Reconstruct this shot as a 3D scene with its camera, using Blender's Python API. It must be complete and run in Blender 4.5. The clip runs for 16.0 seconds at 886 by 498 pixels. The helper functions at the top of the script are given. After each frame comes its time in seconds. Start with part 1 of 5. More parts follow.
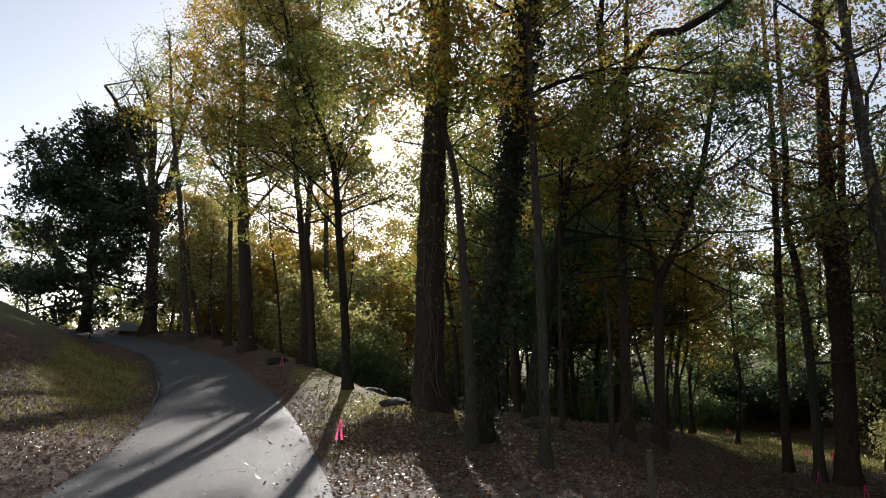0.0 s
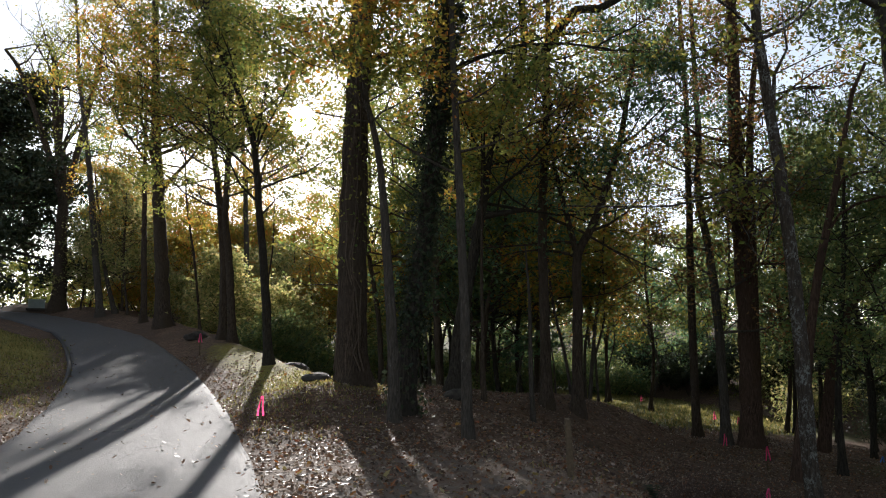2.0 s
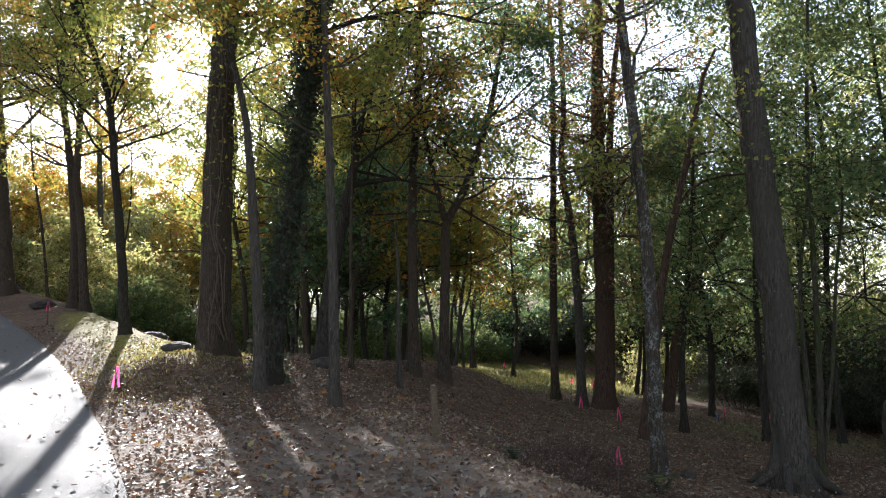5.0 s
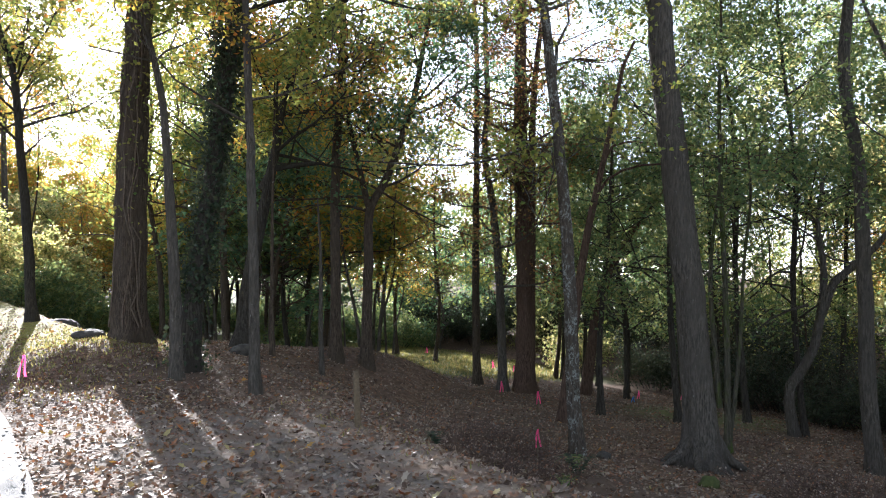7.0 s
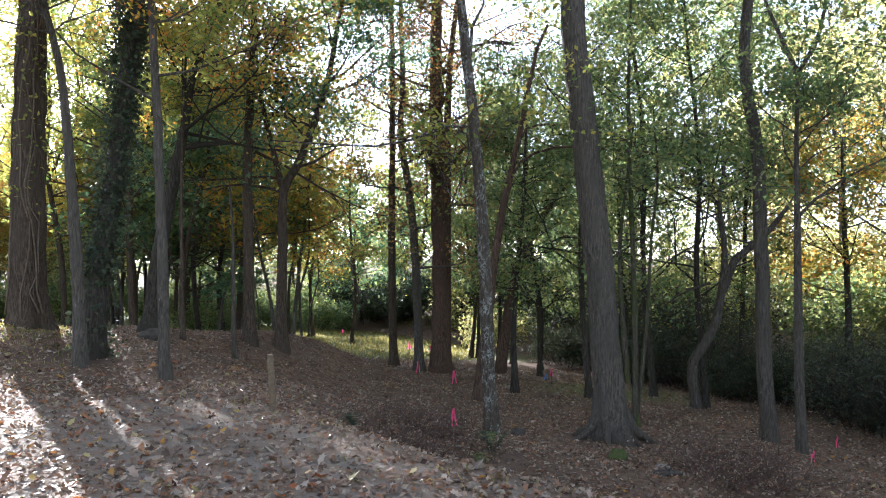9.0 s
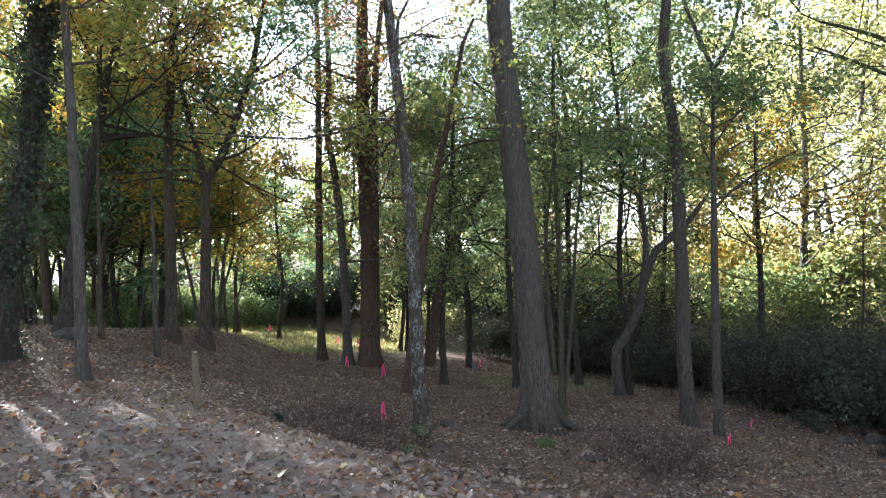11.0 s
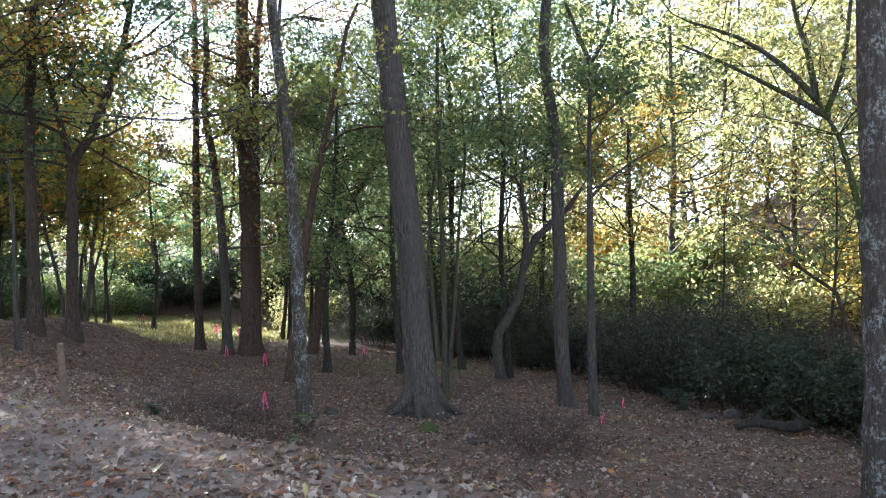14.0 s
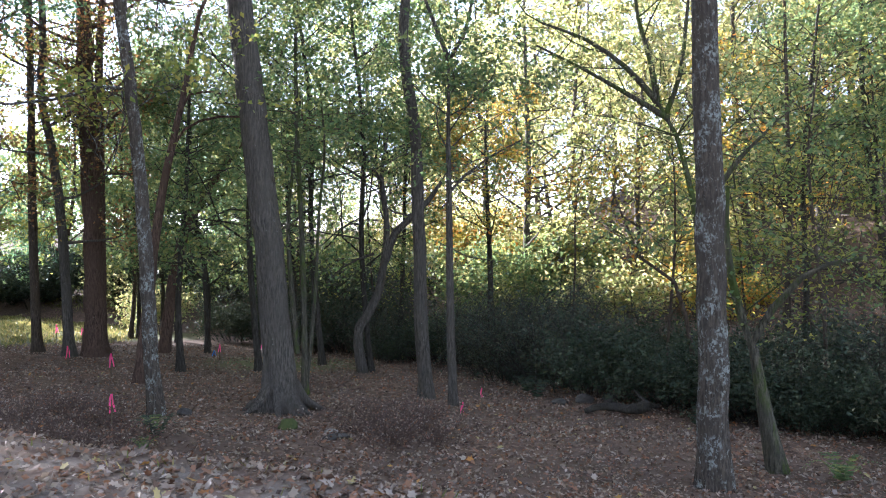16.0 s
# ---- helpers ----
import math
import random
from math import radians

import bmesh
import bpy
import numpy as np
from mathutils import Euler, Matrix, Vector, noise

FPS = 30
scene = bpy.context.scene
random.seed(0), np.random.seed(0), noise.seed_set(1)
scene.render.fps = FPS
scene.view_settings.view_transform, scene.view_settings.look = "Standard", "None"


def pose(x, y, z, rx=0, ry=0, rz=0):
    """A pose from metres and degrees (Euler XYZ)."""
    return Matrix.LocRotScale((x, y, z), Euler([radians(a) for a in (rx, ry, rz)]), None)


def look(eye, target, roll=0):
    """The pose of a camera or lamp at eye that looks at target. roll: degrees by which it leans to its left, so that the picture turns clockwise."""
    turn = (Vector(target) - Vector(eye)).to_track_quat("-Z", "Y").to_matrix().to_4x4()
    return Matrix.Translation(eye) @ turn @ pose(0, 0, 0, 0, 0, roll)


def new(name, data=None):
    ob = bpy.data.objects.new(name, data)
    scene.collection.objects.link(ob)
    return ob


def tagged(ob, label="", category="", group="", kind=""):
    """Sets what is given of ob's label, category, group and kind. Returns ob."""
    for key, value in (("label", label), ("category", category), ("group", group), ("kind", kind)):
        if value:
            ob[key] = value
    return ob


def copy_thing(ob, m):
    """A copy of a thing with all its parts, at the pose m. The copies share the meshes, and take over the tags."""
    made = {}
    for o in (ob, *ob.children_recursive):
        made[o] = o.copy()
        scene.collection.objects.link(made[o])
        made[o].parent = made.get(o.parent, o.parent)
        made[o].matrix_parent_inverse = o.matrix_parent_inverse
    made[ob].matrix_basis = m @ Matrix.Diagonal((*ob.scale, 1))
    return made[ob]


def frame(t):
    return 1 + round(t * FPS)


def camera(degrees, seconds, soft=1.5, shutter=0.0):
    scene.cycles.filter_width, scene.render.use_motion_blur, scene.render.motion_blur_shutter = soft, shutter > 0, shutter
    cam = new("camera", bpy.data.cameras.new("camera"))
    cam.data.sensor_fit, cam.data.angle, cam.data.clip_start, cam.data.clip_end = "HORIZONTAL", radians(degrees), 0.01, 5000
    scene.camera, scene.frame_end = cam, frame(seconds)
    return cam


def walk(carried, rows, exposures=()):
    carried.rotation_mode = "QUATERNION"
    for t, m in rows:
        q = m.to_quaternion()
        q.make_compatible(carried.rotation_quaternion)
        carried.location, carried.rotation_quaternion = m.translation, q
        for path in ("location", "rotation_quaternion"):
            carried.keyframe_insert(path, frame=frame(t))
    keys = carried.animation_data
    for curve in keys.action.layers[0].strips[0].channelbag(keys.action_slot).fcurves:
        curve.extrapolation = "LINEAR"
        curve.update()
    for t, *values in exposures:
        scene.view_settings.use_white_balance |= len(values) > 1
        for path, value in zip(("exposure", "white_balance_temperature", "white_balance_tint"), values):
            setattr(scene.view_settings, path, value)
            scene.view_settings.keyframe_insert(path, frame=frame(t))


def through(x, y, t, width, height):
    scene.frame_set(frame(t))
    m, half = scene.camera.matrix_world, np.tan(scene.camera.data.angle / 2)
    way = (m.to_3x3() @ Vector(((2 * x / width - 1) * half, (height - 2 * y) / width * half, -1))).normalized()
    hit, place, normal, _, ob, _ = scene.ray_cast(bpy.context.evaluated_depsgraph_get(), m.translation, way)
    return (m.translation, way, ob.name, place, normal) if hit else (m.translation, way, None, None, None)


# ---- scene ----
cam = camera(59.2, 16.0, soft=1.0)

# A hand-held turn on the spot: seconds, yaw, pitch, roll.
TURN = (
    (0, -0.00, 8.19, -0.63),
    (0.5, -1.00, 7.64, -0.42),
    (1, -2.67, 7.30, -0.22),
    (1.5, -3.75, 6.84, -0.03),
    (2, -5.62, 6.30, 0.11),
    (2.5, -7.93, 5.42, 0.25),
    (3, -9.54, 4.90, 0.09),
    (3.5, -10.64, 4.63, 0.03),
    (4, -12.09, 4.44, -0.00),
    (6.5, -19.57, 3.20, 0.17),
    (7, -20.86, 2.93, 0.07),
    (7.5, -22.27, 2.41, 0.04),
    (8, -23.91, 2.09, -0.03),
    (8.5, -25.36, 1.88, 0.30),
    (9, -27.01, 1.52, 0.50),
    (11.5, -33.62, 0.88, 1.18),
    (12, -35.09, 0.75, 1.11),
    (12.5, -36.35, 0.54, 0.84),
    (13, -37.45, 0.35, 0.91),
    (13.5, -39.01, 0.04, 1.13),
    (14, -40.77, -0.18, 1.05),
    (14.5, -42.91, -0.37, 1.12),
    (15, -45.52, -0.60, 1.41),
    (15.5, -48.57, -0.79, 1.27),
    (16, -50.99, -0.85, 1.15),
)
EXPOSE = ((0, 0.45, 6100, 13), (1.5, 0.6, 6050, 13), (2.5, 1.05, 6000, 13), (3.5, 1.45, 5900, 13), (4.2, 1.6, 5850, 13),
          (6.5, 2.12, 5700, 14), (9, 2.65, 5600, 14), (12.5, 2.77, 5450, 15), (16, 2.84, 5350, 18))
walk(cam, [(t, pose(0, 0, 1.6, 90 + pitch, roll, yaw)) for t, yaw, pitch, roll in TURN], EXPOSE)

# ---------------------------------------------------------------- sky and sun
SUN_AZ, SUN_EL = -4.9, 15.5
world = bpy.data.worlds.new("sky")
scene.world = world
world.use_nodes = True
wn = world.node_tree
sky = wn.nodes.new("ShaderNodeTexSky")
sky.sky_type, sky.sun_disc = "NISHITA", False
sky.sun_elevation, sky.sun_rotation = radians(SUN_EL), radians(SUN_AZ)
sky.air_density, sky.dust_density, sky.ozone_density = 1.0, 0.5, 1.0
hazy = wn.nodes.new("ShaderNodeHueSaturation")
hazy.inputs["Saturation"].default_value = 0.5
wn.links.new(sky.outputs[0], hazy.inputs["Color"])
wn.links.new(hazy.outputs[0], wn.nodes["Background"].inputs[0])
wn.nodes["Background"].inputs[1].default_value = 0.105

sun_way = Vector((math.sin(radians(SUN_AZ)) * math.cos(radians(SUN_EL)), math.cos(radians(SUN_AZ)) * math.cos(radians(SUN_EL)), math.sin(radians(SUN_EL))))
sun = bpy.data.lights.new("sun", "SUN")
sun.energy, sun.angle, sun.color = 5.0, radians(0.55), (1.0, 0.92, 0.80)
sun_ob = new("sun", sun)
sun_ob.matrix_world = look(sun_way * 100, (0, 0, 0))


glow = bpy.data.materials.new("sun_glow")
glow.use_nodes = True
gt = glow.node_tree
gt.nodes.remove(gt.nodes["Principled BSDF"])
clear, shine, both = gt.nodes.new("ShaderNodeBsdfTransparent"), gt.nodes.new("ShaderNodeEmission"), gt.nodes.new("ShaderNodeAddShader")
shine.inputs[0].default_value, shine.inputs[1].default_value = (1.0, 0.97, 0.92, 1), 220.0
gt.links.new(clear.outputs[0], both.inputs[0]), gt.links.new(shine.outputs[0], both.inputs[1])
gt.links.new(both.outputs[0], gt.nodes["Material Output"].inputs[0])
bm = bmesh.new()
bmesh.ops.create_icosphere(bm, subdivisions=3, radius=52)
me = bpy.data.meshes.new("sun_disc")
bm.to_mesh(me), bm.free()
me.materials.append(glow)
disc = tagged(new("sun_disc", me), "low white sun glaring through the trees", "sun", kind="structure")
disc.location = sun_way * 3000

# ---------------------------------------------------------------- materials
class Nodes:
    def __init__(self, name):
        self.m = bpy.data.materials.new(name)
        self.m.use_nodes = True
        self.t = self.m.node_tree
        self.b = self.t.nodes["Principled BSDF"]
        self.out = self.t.nodes["Material Output"]

    def n(self, kind, **sets):
        node = self.t.nodes.new("ShaderNode" + kind)
        for k, v in sets.items():
            if k in node.inputs:
                node.inputs[k].default_value = v
        return node

    def l(self, a, b):
        self.t.links.new(a, b)

    def coords(self, sx=1, sy=1, sz=1):
        c, m = self.n("TexCoord"), self.n("Mapping")
        m.inputs["Scale"].default_value = (sx, sy, sz)
        self.l(c.outputs["Object"], m.inputs[0])
        return m.outputs[0]

    def noise(self, scale, detail=4, at=None, rough=0.55):
        node = self.n("TexNoise", Scale=scale, Detail=detail, Roughness=rough)
        if at is not None:
            self.l(at, node.inputs["Vector"])
        return node.outputs[0]

    def ramp(self, fac, *stops):
        r = self.n("ValToRGB")
        e = r.color_ramp.elements
        while len(e) < len(stops):
            e.new(0.5)
        for k, (p, c) in zip(e, stops):
            k.position, k.color = p, (*c, 1) if len(c) == 3 else c
        self.l(fac, r.inputs[0])
        return r.outputs[0]

    def grey(self, fac, a, b):
        return self.ramp(fac, (a, (0, 0, 0)), (b, (1, 1, 1)))

    def mix(self, fac, a, b, mode="MIX"):
        x = self.n("Mix")
        x.data_type, x.blend_type = "RGBA", mode
        for v, s in ((fac, x.inputs[0]), (a, x.inputs[6]), (b, x.inputs[7])):
            if isinstance(v, (int, float)):
                s.default_value = v
            elif isinstance(v, tuple):
                s.default_value = (*v, 1)
            else:
                self.l(v, s)
        return x.outputs[2]

    def bump(self, height, strength, distance=0.02, first=None):
        b = self.n("Bump", Strength=strength, Distance=distance)
        self.l(height, b.inputs["Height"])
        if first is not None:
            self.l(first, b.inputs["Normal"])
        return b.outputs[0]

    def done(self, colour, rough=0.85, normal=None, metal=0.0, spec=0.3):
        if isinstance(colour, tuple):
            self.b.inputs["Base Color"].default_value = (*colour, 1)
        else:
            self.l(colour, self.b.inputs["Base Color"])
        self.b.inputs["Roughness"].default_value = rough
        self.b.inputs["Metallic"].default_value = metal
        self.b.inputs["Specular IOR Level"].default_value = spec
        if normal is not None:
            self.l(normal, self.b.inputs["Normal"])
        return self.m


def bark(name, dark, light, lichen=0.0, moss=0.0, ridge=1.0):
    k = Nodes(name)
    at = k.coords(1, 1, 0.15)
    long = k.noise(38.0 * ridge, 4, at, 0.6)
    short = k.noise(34.0 * ridge, 5, k.coords(1, 1, 0.3), 0.65)
    ridges = k.mix(0.35, k.grey(long, 0.43, 0.57), k.grey(short, 0.38, 0.62))
    fine = k.noise(60, 5, k.coords(1, 1, 0.35))
    big = k.noise(1.3, 3, k.coords())
    col = k.mix(ridges, tuple(c * 0.62 for c in dark), light)
    col = k.mix(k.grey(fine, 0.45, 0.85), col, dark)
    col = k.mix(k.grey(big, 0.35, 0.7), col, tuple((a + b) * 0.4 for a, b in zip(dark, light)))
    if lichen:
        spots = k.grey(k.noise(16, 8, k.coords(1, 1, 0.6), 0.75), 0.66 - 0.10 * lichen, 0.70 - 0.09 * lichen)
        col = k.mix(spots, col, (0.27, 0.265, 0.225))
    if lichen > 0.5:
        crust = k.mix(k.grey(k.noise(4.5, 4, k.coords(1, 1, 0.8), 0.6), 0.49, 0.60), (0, 0, 0), k.grey(k.noise(28, 6, k.coords(1, 1, 0.8), 0.7), 0.48, 0.55))
        col = k.mix(crust, col, (0.29, 0.295, 0.26))
    if moss:
        patch = k.grey(k.noise(2.2, 6, k.coords(1, 1, 0.4), 0.7), 0.60 - 0.2 * moss, 0.72 - 0.2 * moss)
        col = k.mix(patch, col, (0.07, 0.09, 0.02))
    normal = k.bump(ridges, 0.9, 0.03)
    normal = k.bump(fine, 0.5, 0.01, normal)
    return k.done(col, 0.92, normal, spec=0.15)


BARK = {
    "brown": bark("bark_brown", (0.055, 0.040, 0.028), (0.15, 0.112, 0.08), 0.15),
    "grey": bark("bark_grey", (0.068, 0.058, 0.046), (0.165, 0.14, 0.112), 0.2),
    "lichen": bark("bark_lichen", (0.06, 0.047, 0.036), (0.15, 0.12, 0.092), 0.85),
    "mossy": bark("bark_mossy", (0.05, 0.045, 0.03), (0.16, 0.14, 0.10), 0.1, 0.6),
    "dark": bark("bark_dark", (0.035, 0.03, 0.024), (0.10, 0.085, 0.065), 0.0),
    "red": bark("bark_reddish", (0.07, 0.045, 0.032), (0.19, 0.12, 0.085), 0.1),
}


def leafy(name, *tints, through=0.5, gloss=0.45):
    """Thin leaves: each takes one of the tints, and the sun shines through them."""
    k = Nodes(name)
    g = k.n("NewGeometry")
    steps = [((i + 0.0) / len(tints), c) for i, c in enumerate(tints)]
    col = k.ramp(g.outputs["Random Per Island"], *steps)
    blot = k.noise(3.5, 3, k.coords())
    col = k.mix(k.grey(blot, 0.3, 0.7), col, k.mix(1.0, col, (0.62, 0.66, 0.6), "MULTIPLY"))
    k.l(col, k.b.inputs["Base Color"])
    k.b.inputs["Roughness"].default_value = gloss
    k.b.inputs["Specular IOR Level"].default_value = 0.22
    t = k.n("BsdfTranslucent")
    k.l(k.mix(1.0, col, (2.3, 2.15, 2.0), "MULTIPLY"), t.inputs[0])
    s = k.n("MixShader", Fac=through)
    k.l(k.b.outputs[0], s.inputs[1])
    k.l(t.outputs[0], s.inputs[2])
    k.l(s.outputs[0], k.out.inputs[0])
    return k.m


LEAF = {
    "gold": leafy("leaf_gold", (0.40, 0.27, 0.045), (0.22, 0.21, 0.04), (0.34, 0.26, 0.045), (0.45, 0.17, 0.04), (0.14, 0.16, 0.035), (0.24, 0.20, 0.04), through=0.62),
    "olive": leafy("leaf_olive", (0.13, 0.17, 0.045), (0.21, 0.22, 0.055), (0.09, 0.14, 0.04), (0.27, 0.24, 0.06), through=0.6),
    "green": leafy("leaf_green", (0.085, 0.13, 0.055), (0.115, 0.165, 0.065), (0.07, 0.105, 0.05), (0.19, 0.205, 0.075), through=0.55),
    "lime": leafy("leaf_lime", (0.21, 0.23, 0.08), (0.33, 0.30, 0.125), (0.15, 0.185, 0.07), (0.42, 0.34, 0.165), (0.12, 0.15, 0.06), through=0.68),
    "dusk": leafy("leaf_dusk", (0.055, 0.075, 0.05), (0.08, 0.10, 0.065), (0.045, 0.06, 0.042), (0.11, 0.105, 0.065), through=0.25, gloss=0.55),
    "dark": leafy("leaf_dark", (0.036, 0.052, 0.03), (0.052, 0.07, 0.036), (0.03, 0.042, 0.026), (0.075, 0.082, 0.044), through=0.16, gloss=0.6),
    "rust": leafy("leaf_rust", (0.22, 0.10, 0.045), (0.15, 0.11, 0.045), (0.28, 0.13, 0.05), (0.12, 0.13, 0.045), through=0.5),
    # on the far trees this blue-green tint stands in for distance haze
    "teal": leafy("leaf_blue_green", (0.07, 0.13, 0.075), (0.09, 0.16, 0.08), (0.06, 0.11, 0.07), (0.14, 0.19, 0.08), through=0.55),
    "litter": leafy("leaf_litter", (0.19, 0.125, 0.085), (0.33, 0.24, 0.175), (0.06, 0.035, 0.026), (0.42, 0.33, 0.26), (0.10, 0.06, 0.042), (0.25, 0.125, 0.07), through=0.1, gloss=0.5),
    "bright": leafy("leaf_fresh_fall", (0.36, 0.12, 0.035), (0.42, 0.24, 0.05), (0.28, 0.075, 0.03), (0.35, 0.28, 0.12), through=0.15, gloss=0.5),
    "grass": leafy("grass_blades", (0.20, 0.18, 0.06), (0.27, 0.22, 0.09), (0.13, 0.14, 0.045), through=0.4, gloss=0.5),
}


def ground_material():
    k = Nodes("woodland_floor")
    at = k.coords()
    cells = k.n("TexVoronoi", Scale=11.0)
    k.l(k.mix(0.25, at, k.noise(4, 3, at), "ADD"), cells.inputs["Vector"])
    leaf = k.ramp(cells.outputs["Color"], (0.1, (0.07, 0.042, 0.028)), (0.4, (0.17, 0.105, 0.068)), (0.65, (0.26, 0.175, 0.115)), (0.9, (0.13, 0.065, 0.04)))
    fine = k.noise(45, 6, at, 0.7)
    wide = k.noise(0.55, 5, at)
    leaf = k.mix(k.grey(fine, 0.35, 0.7), leaf, (0.08, 0.055, 0.038))
    leaf = k.mix(k.grey(wide, 0.4, 0.65), leaf, (0.10, 0.07, 0.05))
    grit = k.mix(k.grey(fine, 0.3, 0.75), (0.12, 0.096, 0.074), (0.26, 0.215, 0.17))
    grit = k.mix(k.grey(k.noise(2.2, 5, at), 0.4, 0.65), grit, (0.18, 0.122, 0.085))
    moss = k.mix(k.grey(k.noise(9, 6, at, 0.7), 0.35, 0.65), (0.30, 0.245, 0.065), (0.15, 0.135, 0.035))
    lawn = k.mix(k.grey(k.noise(6, 6, at, 0.7), 0.35, 0.65), (0.15, 0.145, 0.06), (0.10, 0.105, 0.045))
    soil = k.mix(k.grey(fine, 0.3, 0.7), (0.06, 0.04, 0.028), (0.12, 0.08, 0.055))
    col = leaf
    for name, other, lo, hi in (("grit", grit, 0.38, 0.60), ("moss", moss, 0.42, 0.58), ("lawn", lawn, 0.4, 0.6), ("soil", soil, 0.42, 0.6)):
        a = k.n("Attribute")
        a.attribute_name = name
        broken = k.mix(0.45, a.outputs["Fac"], k.noise(3.0, 6, at, 0.7))
        col = k.mix(k.grey(broken, lo, hi), col, other)
    normal = k.bump(cells.outputs["Distance"], 0.5, 0.03)
    normal = k.bump(fine, 0.6, 0.015, normal)
    return k.done(col, 0.95, normal, spec=0.1)


def asphalt_material():
    k = Nodes("worn_asphalt")
    at = k.coords()
    stone = k.noise(170, 3, at, 0.7)
    wide = k.noise(0.8, 5, at)
    col = k.mix(k.grey(stone, 0.35, 0.68), (0.06, 0.057, 0.054), (0.155, 0.148, 0.14))
    col = k.mix(k.grey(wide, 0.35, 0.7), col, (0.105, 0.10, 0.094))
    stain = k.grey(k.noise(3.2, 6, k.coords(1, 0.4, 1), 0.7), 0.60, 0.72)
    col = k.mix(stain, col, (0.055, 0.05, 0.045))
    return k.done(col, 0.82, k.bump(stone, 0.7, 0.008), spec=0.25)


def plain(name, a, b, scale=12, rough=0.8, strength=0.3, spec=0.3, metal=0.0):
    k = Nodes(name)
    f = k.noise(scale, 6, k.coords(), 0.65)
    return k.done(k.mix(k.grey(f, 0.3, 0.7), a, b), rough, k.bump(f, strength, 0.01), metal, spec)


GROUND, ASPHALT = ground_material(), asphalt_material()
KERB = plain("dark_asphalt", (0.035, 0.033, 0.03), (0.08, 0.075, 0.068), 30, 0.85, 0.6)
STONE = plain("field_stone", (0.03, 0.026, 0.021), (0.085, 0.072, 0.058), 7, 0.9, 0.8)
POST_WOOD = plain("weathered_wood", (0.07, 0.05, 0.032), (0.16, 0.115, 0.07), 22, 0.85, 0.5)
OLD_POST = plain("old_post_wood", (0.085, 0.06, 0.035), (0.18, 0.13, 0.08), 22, 0.85, 0.5)
PINK = leafy("pink_tape", (0.75, 0.06, 0.20), (0.82, 0.09, 0.26), through=0.4, gloss=0.4)
BLUE = leafy("blue_tape", (0.05, 0.15, 0.55), (0.05, 0.2, 0.6), through=0.4, gloss=0.4)
BOX_PAINT = plain("utility_green", (0.24, 0.29, 0.26), (0.32, 0.36, 0.33), 4, 0.5, 0.1)
DEAD_TWIG = plain("dead_twigs", (0.06, 0.04, 0.03), (0.14, 0.09, 0.065), 20, 0.9, 0.3)
PALE_WOOD = plain("pale_weathered", (0.17, 0.15, 0.125), (0.28, 0.25, 0.215), 20, 0.8, 0.3)
VINE_BARK = plain("vine_bark", (0.07, 0.05, 0.035), (0.16, 0.12, 0.085), 25, 0.9, 0.5)

# ---------------------------------------------------------------- the lie of the land
def step(a, b, v):
    k = np.clip((v - a) / (b - a), 0, 1)
    return k * k * (3 - 2 * k)


ROAD_Y = (-40, 0, 6.8, 9.5, 13.4, 17, 20, 23, 26, 30, 33.5, 37, 42, 47, 50, 60)
ROAD_X = (4, -1.45, -2.4, -2.93, -3.8, -4.75, -5.6, -6.5, -7.55, -9.1, -10.6, -12.3, -15.8, -19.7, -24, -52)
ROAD_WIDE = 3.25


def road_x(y):
    return np.interp(y, ROAD_Y, ROAD_X)


def rise(d):
    d = np.clip(d - 8, 0, None)
    return np.where(d < 22, 0.0019 * d * d, 0.0019 * 484 + 0.09 * np.clip(d - 22, 0, 27) + 0.03 * np.clip(d - 49, 0, 30))


def road_gap(x, y):
    """Metres to the right of the road's centre line, square to it."""
    lean = (road_x(y + 0.5) - road_x(y - 0.5))
    return (x - road_x(y)) / np.sqrt(1 + lean * lean)


def shoulder_x(y):
    return np.interp(y, (-30, 0, 2, 4, 6, 8, 10, 12.5, 15, 17, 21, 24, 30, 40, 80), (3, 3.9, 3.9, 3.7, 3.1, 2.7, 2.6, 2.6, 2.0, 2.4, 5.6, 3.5, -1.5, -4.5, -9))


